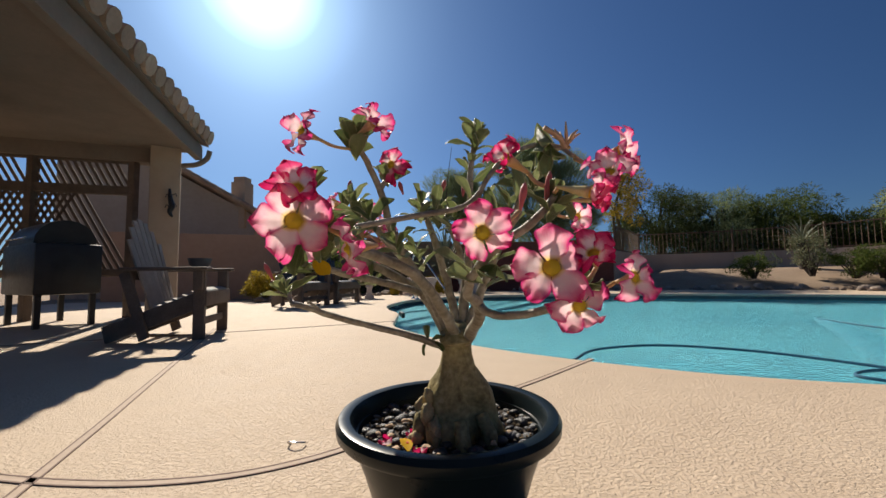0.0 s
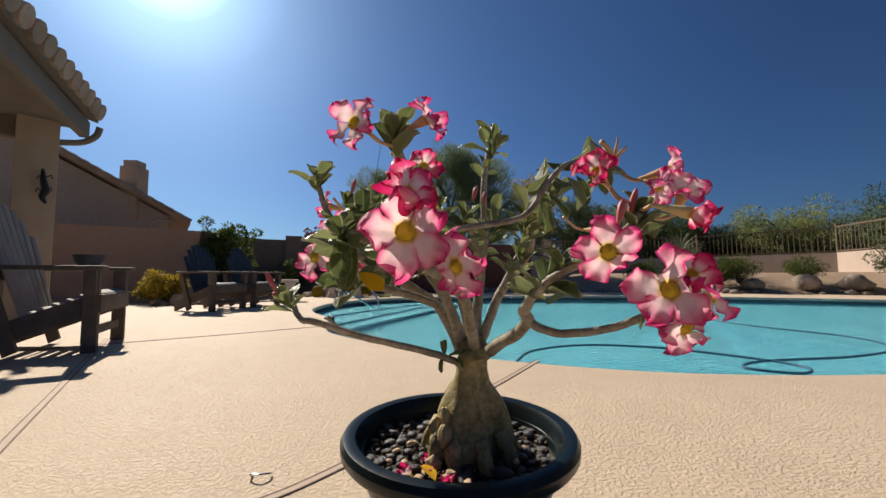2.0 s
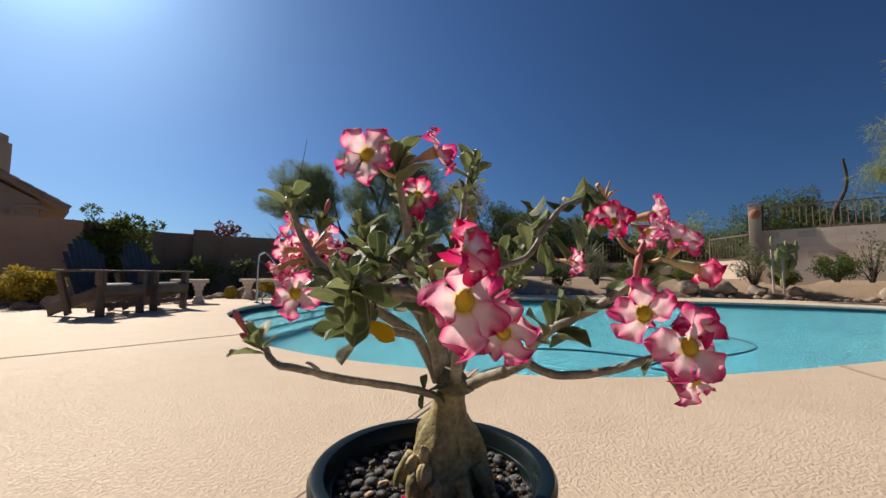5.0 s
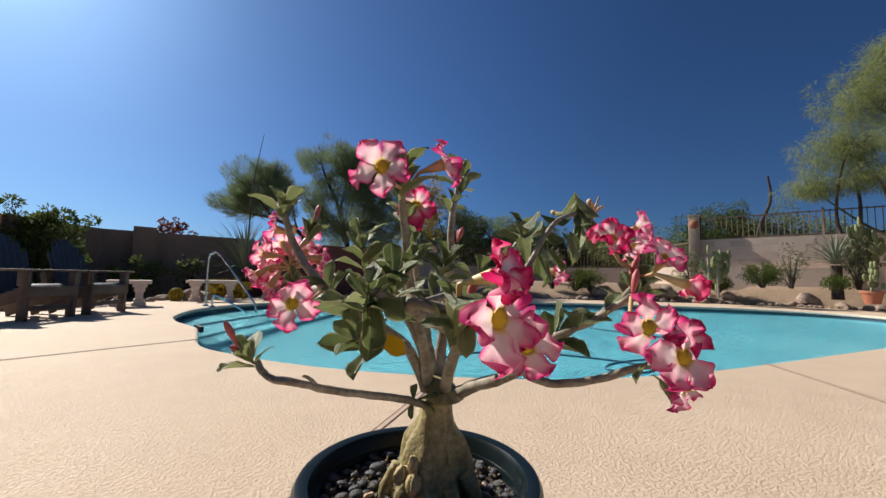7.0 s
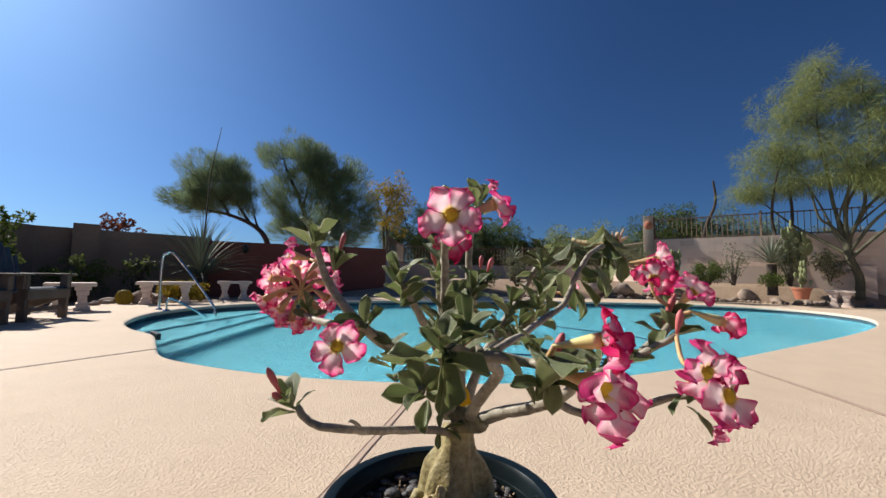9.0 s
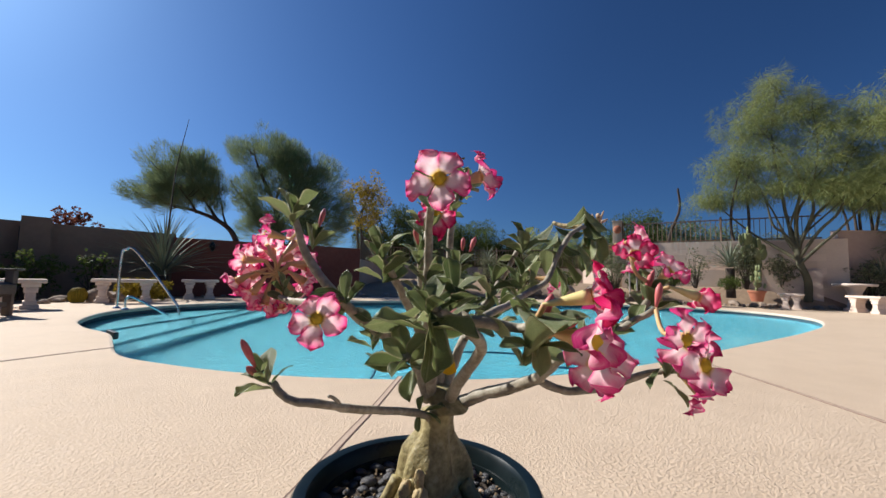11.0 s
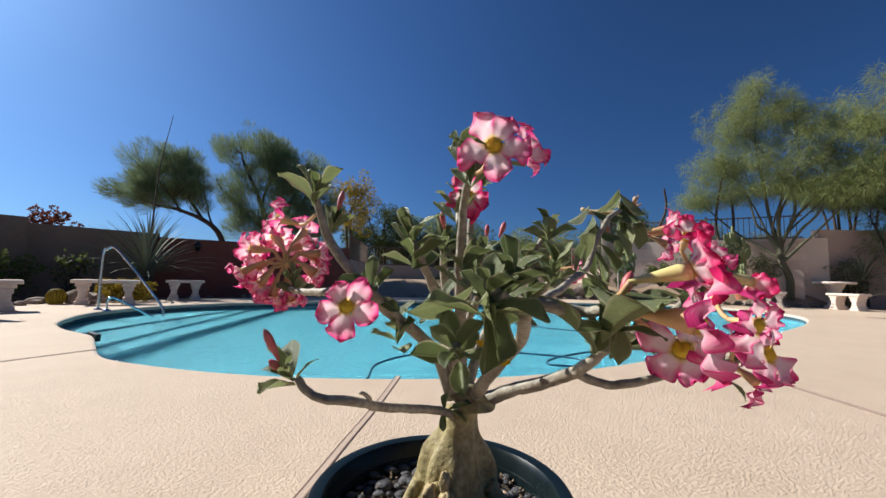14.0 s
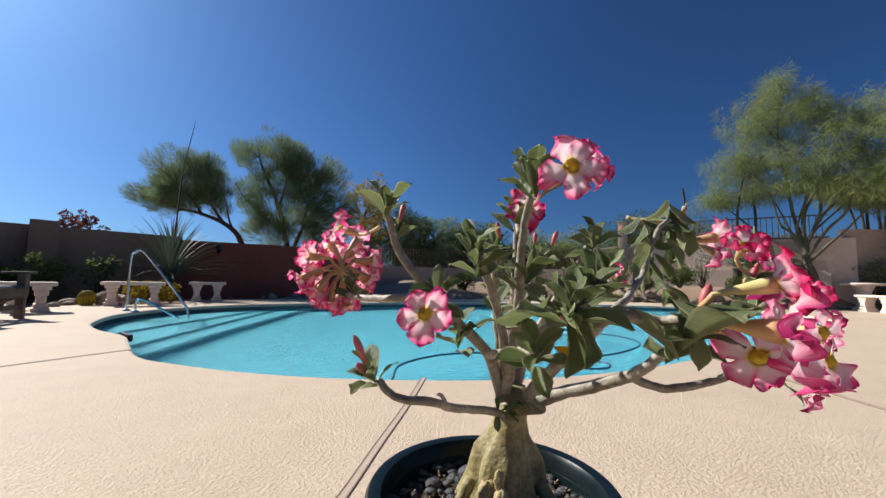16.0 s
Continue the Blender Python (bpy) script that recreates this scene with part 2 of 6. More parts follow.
def spline(points, steps=6):
    """Catmull-Rom through points."""
    p = [Vector(q) for q in points]
    p = [2 * p[0] - p[1]] + p + [2 * p[-1] - p[-2]]
    out = []
    for i in range(1, len(p) - 2):
        for k in range(steps):
            t = k / steps
            out.append(0.5 * ((2 * p[i]) + (p[i + 1] - p[i - 1]) * t + (2 * p[i - 1] - 5 * p[i] + 4 * p[i + 1] - p[i + 2]) * t * t + (3 * p[i] - p[i - 1] - 3 * p[i + 1] + p[i + 2]) * t ** 3))
    return out + [p[-2]]


def lathe(bm, profile, sides=48, closed=False):
    """Turns (radius, height) pairs round z."""
    rings = [[bm.verts.new((r * math.cos(2 * math.pi * k / sides), r * math.sin(2 * math.pi * k / sides), z)) for k in range(sides)] for r, z in profile]
    pairs = list(zip(rings, rings[1:])) + ([(rings[-1], rings[0])] if closed else [])
    for r0, r1 in pairs:
        for k in range(sides):
            bm.faces.new((r0[k], r0[(k + 1) % sides], r1[(k + 1) % sides], r1[k]))
    return bm


def slab(outline, z0, z1, bm=None):
    """A flat solid over a closed outline."""
    bm = bm or bmesh.new()
    low, high = [bm.verts.new((x, y, z0)) for x, y in outline], [bm.verts.new((x, y, z1)) for x, y in outline]
    n = len(outline)
    for k in range(n):
        bm.faces.new((low[k], low[(k + 1) % n], high[(k + 1) % n], high[k]))
    bm.faces.new(high)
    bm.faces.new(low[::-1])
    bmesh.ops.recalc_face_normals(bm, faces=bm.faces)
    return bm


def rock(seed, size, rough=0.35, sub=2):
    """An uneven stone of that size (x, y, z), its base flattened at z = 0."""
    bm = bmesh.new()
    bmesh.ops.create_icosphere(bm, subdivisions=sub, radius=0.5)
    off = Vector((seed * 7.3, seed * 3.1, seed * 1.7))
    for v in bm.verts:
        d = 1 + rough * noise.noise(v.co * 2.2 + off) + 0.4 * rough * noise.noise(v.co * 6 + off)
        v.co = Vector((v.co.x * d * size[0], v.co.y * d * size[1], max(v.co.z * d, -0.32) * size[2]))
    low = min(v.co.z for v in bm.verts)
    for v in bm.verts:
        v.co.z -= low
    return bm


def mesh_of(bm, name, smooth=30):
    me = bpy.data.meshes.new(name)
    bm.to_mesh(me)
    bm.free()
    if smooth:
        me.shade_smooth()
        if smooth < 180:
            me.set_sharp_from_angle(angle=radians(smooth))
    return me


def part(name, bm, material, parent=None, label="", smooth=35):
    """Links a bmesh (or a ready mesh) as one object, under parent if there is one."""
    me = bm if isinstance(bm, bpy.types.Mesh) else mesh_of(bm, name, smooth)
    if not me.materials:
        me.materials.append(material)
    ob = new(name, me)
    if parent is not None:
        ob.parent = parent
    if label:
        tagged(ob, label)
    return ob


def thing(name, label, category, at=(0, 0, 0), rz=0.0, group="", kind=""):
    """An empty that holds the parts of one thing."""
    ob = new(name)
    ob.empty_display_size = 0.1
    ob.matrix_basis = pose(*at, 0, 0, rz)
    return tagged(ob, label, category, group, kind)


def structure(name, bm, material, label, category, smooth=35):
    return tagged(part(name, bm, material, None, "", smooth), label, category, "", "structure")


def sheet(name, verts, faces, material):
    me = bpy.data.meshes.new(name)
    me.from_pydata(verts, [], faces)
    me.materials.append(material)
    return me


# ---- ground, deck and pool ----
POOL_KNOTS = [(-0.86, 4.30), (-0.74, 3.70), (-0.46, 3.25), (-0.06, 2.78), (0.45, 2.36), (1.15, 1.97), (1.85, 1.78), (2.80, 1.71), (4.50, 1.74), (6.60, 1.80), (8.40, 1.98), (10.0, 2.45),
              (11.0, 3.30), (11.3, 4.40), (10.6, 5.75), (9.0, 7.05), (6.9, 8.30), (4.6, 9.05), (2.4, 9.35), (0.50, 9.20), (-0.65, 8.62), (-1.32, 7.60), (-1.45, 6.40), (-1.28, 5.60), (-0.98, 4.95)]


def closed_spline(knots, steps=5):
    n, out = len(knots), []
    for i in range(n):
        p = [Vector((*knots[(i + k - 1) % n], 0)) for k in range(4)]
        for k in range(steps):
            t = k / steps
            out.append(0.5 * ((2 * p[1]) + (p[2] - p[0]) * t + (2 * p[0] - 5 * p[1] + 4 * p[2] - p[3]) * t * t + (3 * p[1] - p[0] - 3 * p[2] + p[3]) * t ** 3))
    return [(v.x, v.y) for v in out]


def grown(outline, d):
    """The outline moved outwards by d."""
    n, out = len(outline), []
    for i in range(n):
        a, b = Vector(outline[i - 1]), Vector(outline[(i + 1) % n])
        t = (b - a).normalized()
        out.append((outline[i][0] + d * t.y, outline[i][1] - d * t.x))
    return out


POOL = closed_spline(POOL_KNOTS)
DECK_EDGE = [(-9, -7), (24, -7), (24, 2.2), (16.4, 3.2), (14.3, 4.8), (12.8, 6.5), (11.0, 8.3), (8.2, 9.9), (5, 10.9), (1.8, 11.3), (-0.8, 10.8), (-2.4, 9.6), (-3.6, 8.4), (-5.2, 7.9), (-9, 7.6)]


def pierced(outer, hole, z, bm=None):
    """A flat sheet with a hole."""
    bm = bm or bmesh.new()
    edges = []
    for loop in (outer, hole):
        vs = [bm.verts.new((x, y, z)) for x, y in loop]
        edges += [bm.edges.new((vs[i], vs[(i + 1) % len(vs)])) for i in range(len(vs))]
    bmesh.ops.triangle_fill(bm, use_beauty=True, use_dissolve=False, edges=edges)
    for f in bm.faces:
        if f.normal.z < 0:
            f.normal_flip()
    return bm


def band(bm, loop_a, za, loop_b, zb):
    va, vb = [bm.verts.new((x, y, za)) for x, y in loop_a], [bm.verts.new((x, y, zb)) for x, y in loop_b]
    n = len(va)
    for i in range(n):
        bm.faces.new((va[i], va[(i + 1) % n], vb[(i + 1) % n], vb[i]))
    return bm


far = [(1500 * math.cos(a), 1500 * math.sin(a)) for a in (2 * math.pi * k / 64 for k in range(64))]
structure("ground", pierced(far, grown(POOL, 0.5), -0.05), EARTH, "tan decomposed granite desert ground around the deck", "ground", 0)
bm = pierced(DECK_EDGE, grown(POOL, 0.02), 0.0)
band(bm, DECK_EDGE, -0.08, DECK_EDGE, 0.0)
deck = structure("pool_deck", bm, DECK, "sunlit tan textured concrete pool deck with control joints", "deck", 0)

pool = tagged(thing("swimming_pool", "freeform in-ground swimming pool with turquoise plaster", "pool"), kind="structure")
bm = bmesh.new()
lip = [(0.02, 0.0), (0.0, -0.008), (-0.008, -0.03), (0.0, -0.055), (0.03, -0.06)]
for (d0, z0), (d1, z1) in zip(lip, lip[1:]):
    band(bm, grown(POOL, d0), z0, grown(POOL, d1), z1)
part("coping", bm, COPING, pool, "rounded tan coping lip", 60)
part("waterline_tile", band(bmesh.new(), grown(POOL, 0.03), -0.055, grown(POOL, 0.03), -0.22), TILE, pool, "dark blue-grey waterline tile band")
inner = grown(POOL, 0.025)
floor_loop = grown(POOL, -0.35)
bm = band(bmesh.new(), inner, -0.21, grown(POOL, -0.02), -0.42)
band(bm, grown(POOL, -0.02), -0.42, floor_loop, -0.53)
vs = [bm.verts.new((x, y, -0.53)) for x, y in floor_loop]
bm.faces.new(vs)
part("basin", bm, PLASTER, pool, "turquoise plaster basin", 60)
bm = bmesh.new()
bm.faces.new([bm.verts.new((x, y, -0.115)) for x, y in grown(POOL, 0.028)])
water = part("water", bm, WATER, pool, "clear rippled pool water", 0)
water.visible_shadow = False
for depth, nosing in ((0.19, ((-1.45, 5.7), (-1.18, 6.27), (-0.79, 6.92), (-0.27, 7.66), (0.5, 8.75))), (0.27, ((-1.3, 4.5), (-0.98, 5.18), (-0.56, 6.04), (0.1, 7.35), (0.9, 8.95))), (0.35, ((-1.1, 4.1), (-0.78, 4.76), (-0.33, 5.66), (0.45, 7.05), (1.5, 8.95)))):
    part("step", slab([(-2.0, nosing[0][1]), *nosing, (-2.0, 9.3)], -0.52, -depth), PLASTER, pool, "broad underwater entry step")


def seam(points):
    """An expansion joint: a flat filler strip between two dark edges."""
    pts = spline([Vector((x, y, 0)) for x, y in points], 6)
    ob = thing("expansion_joint", "narrow filled expansion joint across the concrete deck", "joint", kind="structure")
    for name, offs, w, h, mat in (("filler", 0.0, 0.02, 0.0022, SEAM), ("groove", 0.0125, 0.005, 0.003, SEAM_DARK), ("groove", -0.0125, 0.005, 0.003, SEAM_DARK)):
        bm = bmesh.new()
        for a, b in zip(pts, pts[1:]):
            n = (b - a).normalized().cross(Vector((0, 0, 1))) * offs
            beam(bm, a + n, b + n, w, 2 * h)
        part(name, bm, mat, ob)


seam([(0.76, 2.22), (0.42, 1.80), (0.17, 1.51), (-0.05, 1.25), (-0.25, 1.03), (-0.38, 0.92), (-0.52, 0.85), (-0.70, 0.81), (-0.92, 0.80), (-1.2, 0.82)])
seam([(-2.5, 3.5), (-1.43, 1.62), (-1.19, 1.2), (-1.03, 0.91), (-0.85, 0.58)])
seam([(-0.82, 4.02), (-1.3, 3.73), (-2.05, 3.30), (-4.4, 2.1)])
seam([(3.16, 1.70), (2.66, 0.95), (2.38, 0.56), (1.6, -0.55)])

# pool cleaner hose floating on the water
bm = tubed(spline([(0.74, 2.62, -0.1), (1.02, 3.02, -0.1), (1.55, 3.2, -0.1), (2.1, 3.0, -0.1), (2.5, 2.55, -0.1), (2.6, 2.25, -0.1), (2.4, 2.12, -0.1), (2.2, 2.3, -0.1), (2.5, 2.45, -0.1), (3.3, 2.5, -0.1),
                   (4.0, 2.75, -0.1), (4.3, 3.3, -0.1), (4.1, 4.2, -0.1), (4.3, 5.2, -0.12)], 8), 0.0095, 8)
tagged(part("pool_hose", bm, HOSE), "dark blue pool cleaner hose floating in loops on water", "hose")


# ---- walls and houses ----
def wall(name, pts, height, thick, material, label, category="wall", base=-0.06):
    """A wall along pts with mitred ends."""
    p = [Vector((x, y)) for x, y in pts]
    left, right = [], []
    for i, q in enumerate(p):
        d = (p[min(i + 1, len(p) - 1)] - p[max(i - 1, 0)]).normalized()
        nrm = Vector((-d.y, d.x)) * thick / 2
        left.append(tuple(q + nrm)), right.append(tuple(q - nrm))
    return structure(name, slab(left + right[::-1], base, height), material, label, category, 20)


wall("wall_west", [(-8.6, 7.9), (-5.0, 9.86)], 1.62, 0.2, STUCCO_PINK, "pinkish stucco garden wall")
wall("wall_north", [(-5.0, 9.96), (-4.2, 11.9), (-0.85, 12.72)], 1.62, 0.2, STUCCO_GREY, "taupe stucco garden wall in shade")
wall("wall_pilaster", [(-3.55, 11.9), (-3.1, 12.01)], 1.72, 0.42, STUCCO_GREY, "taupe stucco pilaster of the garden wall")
wall("wall_red", [(-0.85, 12.64), (1.5, 12.5), (4.2, 12.2)], 1.53, 0.22, STUCCO_RED, "rust-red stucco garden wall")
wall("wall_low", [(4.2, 12.35), (6.6, 16.2), (9.7, 15.4), (11.7, 13.9), (13.7, 10.5), (12.95, 8.6)], 1.19, 0.24, BLOCK, "low tan block wall behind the planting bed")
wall_upper = wall("wall_upper", [(13.0, 8.4), (14.3, 5.6), (15.4, 3.4), (15.65, 2.95)], 2.08, 0.24, BLOCK, "tan block retaining wall with fence on top")
wall("wall_ledge", [(12.82, 8.2), (14.1, 5.5), (15.15, 3.4)], 1.12, 0.2, BLOCK, "low tan block ledge along the retaining wall")
wall("wall_east", [(15.7, 3.2), (17.3, 1.9), (18.7, -1.4), (20, -7)], 2.35, 0.24, STUCCO_ROSE, "pale pink stucco end wall")

# raised planting bed between the deck and the walls
BED_FRONT = [(1.2, 11.35), (3.2, 11.15), (5.0, 10.9), (6.6, 10.4), (8.2, 9.9), (9.6, 9.1), (11.0, 8.3), (12.0, 7.4), (12.8, 6.5), (13.5, 5.7), (13.9, 4.3), (15.0, 3.1), (16.0, 2.5), (18.0, 2.2), (20.0, 2.0)]
BED_BACK = [(1.4, 12.5), (3.4, 12.3), (5.4, 14.3), (7.4, 16.0), (9.7, 15.4), (10.8, 14.6), (11.9, 13.5), (12.9, 11.9), (13.6, 10.4), (13.1, 8.4), (14.7, 5.9), (16.0, 4.3), (16.9, 3.9), (18.5, 3.6), (20.5, 3.2)]


def bed_height(s, k):
    """Height of the bed at the share s from its front, at the k-th station."""
    return (0.62 * min(1.0, k / 3.0)) * min(1.0, s * 2.4) ** 0.75


bm, rows_ = bmesh.new(), []
for k, (p0, p1) in enumerate(zip(BED_FRONT, BED_BACK)):
    rows_.append([bm.verts.new((p0[0] + (p1[0] - p0[0]) * s, p0[1] + (p1[1] - p0[1]) * s, -0.055 + bed_height(s, k) + 0.04 * s * noise.noise(Vector((k * 0.9, s * 5, 0))))) for s in (0, 0.05, 0.12, 0.2, 0.3, 0.42, 0.6, 0.8, 1.0)])
for r0_, r1_ in zip(rows_, rows_[1:]):
    for q0, q1, q2, q3 in zip(r0_, r0_[1:], r1_[1:], r1_):
        bm.faces.new((q0, q3, q2, q1))
bmesh.ops.recalc_face_normals(bm, faces=bm.faces)
structure("planting_bed", bm, EARTH, "raised tan gravel planting bed beside the pool deck", "ground", 180)


def out(x, y, z=None, k=1.3):
    """The point k times as far from the patio, in the same line of sight."""
    q = (-0.1 + (x + 0.1) * k, 0.1 + (y - 0.1) * k)
    return q if z is None else (*q, 0.6 + (z - 0.6) * k)


def fence(points, z0, z1, gap=0.11):
    """Iron fence: two rails, pickets and posts."""
    ob = thing("iron_fence", "rusty brown iron picket fence on top of the wall", "fence")
    pts = [Vector((*p, 0)) for p in points]
    picket = None
    for a, b in zip(pts, pts[1:]):
        for z in (z0 + 0.07, z1 - 0.04):
            part("rail", beamed(a + Vector((0, 0, z)), b + Vector((0, 0, z)), 0.03, 0.035), IRON, ob)
        n = max(2, int((b - a).length / gap))
        for i in range(n):
            q = a.lerp(b, i / n)
            if picket is None:
                picket = mesh_of(boxed((0.016, 0.016, z1 - z0), Matrix.Translation((0, 0, (z0 + z1) / 2))), "picket", 0)
                picket.materials.append(IRON)
            part("picket", picket, IRON, ob).location = q
        part("post", boxed((0.05, 0.05, z1 - z0 + 0.06), Matrix.Translation((a.x, a.y, (z0 + z1) / 2 + 0.03))), IRON, ob)
    return ob


fence([(4.5, 12.8), (6.6, 16.2), (9.7, 15.4), (11.7, 13.9), (13.65, 10.5), (12.98, 8.7)], 1.17, 2.05, 0.14)
fence([(13.05, 8.3), (14.3, 5.6), (15.4, 3.4)], 2.06, 2.84, 0.14)

pillar = thing("gate_pillar", "tan stucco pillar with a round clay ornament near top", "pillar", (12.85, 8.4, 0), 32)
part("shaft", boxed((0.32, 0.32, 2.95), Matrix.Translation((0, 0, 1.42)), 0.02), STUCCO_TAN, pillar)
part("cap", boxed((0.35, 0.35, 0.06), Matrix.Translation((0, 0, 2.9)), 0.012), STUCCO_TAN, pillar)
bm = bmesh.new()
bmesh.ops.create_uvsphere(bm, u_segments=16, v_segments=10, radius=0.14, matrix=Matrix.Translation((-0.17, 0.0, 2.6)) @ Matrix.Diagonal((0.6, 1, 1.1, 1)))
part("ornament", bm, TERRACOTTA, pillar, "round terracotta ornament")


# ---- neighbouring house ----
nh = thing("neighbour_house", "tan stucco neighbouring house with clay tile roof beyond the wall", "house", (-0.75, 0.0, -0.1))
A, B, C = Vector((-8.6, 11.2, 0)), Vector((-6.45, 12.45, 0)), Vector((-6.0, 12.72, 0))
D = (B - A).normalized()
N = Vector((-D.y, D.x, 0))
E0 = A - D * 3.2
bm = bmesh.new()
prof = [(E0, 0.0), (B, 0.0), (B, 2.45), (A, 3.85), (E0, 5.6)]
lo = [bm.verts.new((p.x, p.y, z)) for p, z in prof]
hi = [bm.verts.new((p.x + N.x * 6, p.y + N.y * 6, z)) for p, z in prof]
bm.faces.new(lo)
bm.faces.new(hi[::-1])
for i in range(5):
    bm.faces.new((lo[i], hi[i], hi[(i + 1) % 5], lo[(i + 1) % 5]))
bmesh.ops.recalc_face_normals(bm, faces=bm.faces)
part("wall", bm, STUCCO_TAUPE, nh)
ra, rb = E0 - N * 0.45 + Vector((0, 0, 5.78)), C - N * 0.45 + Vector((0, 0, 2.2))
bm = bmesh.new()
q = [ra, rb, rb + N * 6.9, ra + N * 6.9]
top = [bm.verts.new(v + Vector((0, 0, 0.1))) for v in q]
bot = [bm.verts.new(v) for v in q]
bm.faces.new(top), bm.faces.new(bot[::-1])
for i in range(4):
    bm.faces.new((top[i], bot[i], bot[(i + 1) % 4], top[(i + 1) % 4]))
bmesh.ops.recalc_face_normals(bm, faces=bm.faces)
roof = part("roof", bm, ROOF_TILE, nh)
slope = (rb - ra).normalized()
for i in range(26):
    p = ra.lerp(rb, (i + 0.5) / 26) + Vector((0, 0, 0.1))
    part("ridge_tile", tubed([p - slope * 0.15, p + slope * 0.15], [0.07, 0.085], 8), ROOF_TILE, roof)
chim = part("chimney", boxed((0.5, 0.5, 1.6), Matrix.Translation((-7.35, 12.2, 3.1)), 0.015), STUCCO_TAN, nh)
part("chimney_cap", boxed((0.4, 0.4, 0.22), Matrix.Translation((-7.35, 12.2, 3.98)), 0.02), STUCCO_TAN, chim)
part("gutter", tubed(spline([(-6.1, 12.2, 2.2), (-6.4, 12.1, 2.3), (-6.75, 12.05, 2.15), (-6.8, 12.05, 1.2)]), 0.04, 8), STUCCO_TAN, nh)

# ---- covered patio ----
patio = thing("patio_cover", "deep-eaved tiled patio roof on stucco column with lattice screen", "patio roof", (-0.34, 0.14, -0.03))
e0, e1 = Vector((-3.42, 4.81, 2.42)), Vector((-1.36, 0.0, 2.42))
ed = (e1 - e0).normalized()
en = Vector((ed.y, -ed.x, 0)) * -1          # away from the pool
en = en if en.x < 0 else -en
bm = bmesh.new()
q = [e0, e1, e1 + en * 5 + Vector((0, 0, 1.5)), e0 + en * 5 + Vector((0, 0, 1.5))]
top = [bm.verts.new(v + Vector((0, 0, 0.09))) for v in q]
bot = [bm.verts.new(v) for v in q]
bm.faces.new(top), bm.faces.new(bot[::-1])
for i in range(4):
    bm.faces.new((top[i], bot[i], bot[(i + 1) % 4], top[(i + 1) % 4]))
bmesh.ops.recalc_face_normals(bm, faces=bm.faces)
part("ceiling_panel", slab([(p.x, p.y) for p in (e0 + en * 0.1, e1 + en * 0.1, e1 + en * 5, e0 + en * 5)], 2.32, 2.36), BEAM, patio, "shaded plank ceiling under the patio roof")
proof = part("roof", bm, BEAM, patio, "sloping patio roof deck")
rise = (en * 5 + Vector((0, 0, 1.5))).normalized()
for i in range(24):
    p = e0 + ed * (0.11 + i * 0.218) + Vector((0, 0, 0.12))
    bm = bmesh.new()
    for k in range(9):
        s = p + rise * (-0.06 + 0.36 * k) + Vector((0, 0, 0.012 * k % 0.02))
        tube(bm, [s, s + rise * 0.4], [0.1, 0.08], 10, True)
    part("roof_tile", bm, ROOF_TILE, proof)
part("fascia", beamed(e0 + en * 0.12 + Vector((0, 0, -0.1)), e1 + en * 0.12 + Vector((0, 0, -0.1)), 0.09, 0.2, 0.006), BEAM, patio)
part("gutter_spout", tubed(spline([e0 + Vector((0.02, 0, -0.05)), e0 + Vector((-0.02, 0.0, -0.16)), e0 + Vector((-0.12, -0.06, -0.26)), e0 + Vector((-0.3, -0.15, -0.3))]), 0.035, 8), BEAM, patio, "curved tan gutter spout")
part("column", boxed((0.34, 0.34, 2.5), pose(-3.86, 4.57, 1.25, 0, 0, 40), 0.02), STUCCO_TAN, patio)
part("header", beamed((-3.9, 4.6, 2.28), (-7.4, 3.0, 2.28), 0.2, 0.32, 0.01), BEAM, patio)
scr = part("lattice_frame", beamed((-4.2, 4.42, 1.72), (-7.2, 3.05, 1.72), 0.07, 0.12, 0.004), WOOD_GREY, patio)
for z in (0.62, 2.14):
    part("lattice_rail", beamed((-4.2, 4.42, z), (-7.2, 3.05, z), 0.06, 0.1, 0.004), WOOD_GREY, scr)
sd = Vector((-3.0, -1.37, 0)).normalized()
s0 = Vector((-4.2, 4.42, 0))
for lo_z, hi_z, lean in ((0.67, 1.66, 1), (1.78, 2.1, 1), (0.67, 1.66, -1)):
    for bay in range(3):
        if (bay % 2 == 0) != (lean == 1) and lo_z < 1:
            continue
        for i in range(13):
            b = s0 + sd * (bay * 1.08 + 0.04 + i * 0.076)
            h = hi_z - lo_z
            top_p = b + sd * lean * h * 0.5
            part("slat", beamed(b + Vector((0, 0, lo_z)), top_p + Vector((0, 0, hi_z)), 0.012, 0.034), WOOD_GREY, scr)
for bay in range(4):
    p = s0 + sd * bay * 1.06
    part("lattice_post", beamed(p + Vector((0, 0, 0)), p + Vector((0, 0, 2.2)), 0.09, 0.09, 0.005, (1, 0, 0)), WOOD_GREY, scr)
structure("wall_house", boxed((0.25, 9.0, 3.4), pose(-6.6, -1.0, 1.7, 0, 0, -23)), STUCCO_TAN, "tan stucco wall of the house under the patio roof", "wall")

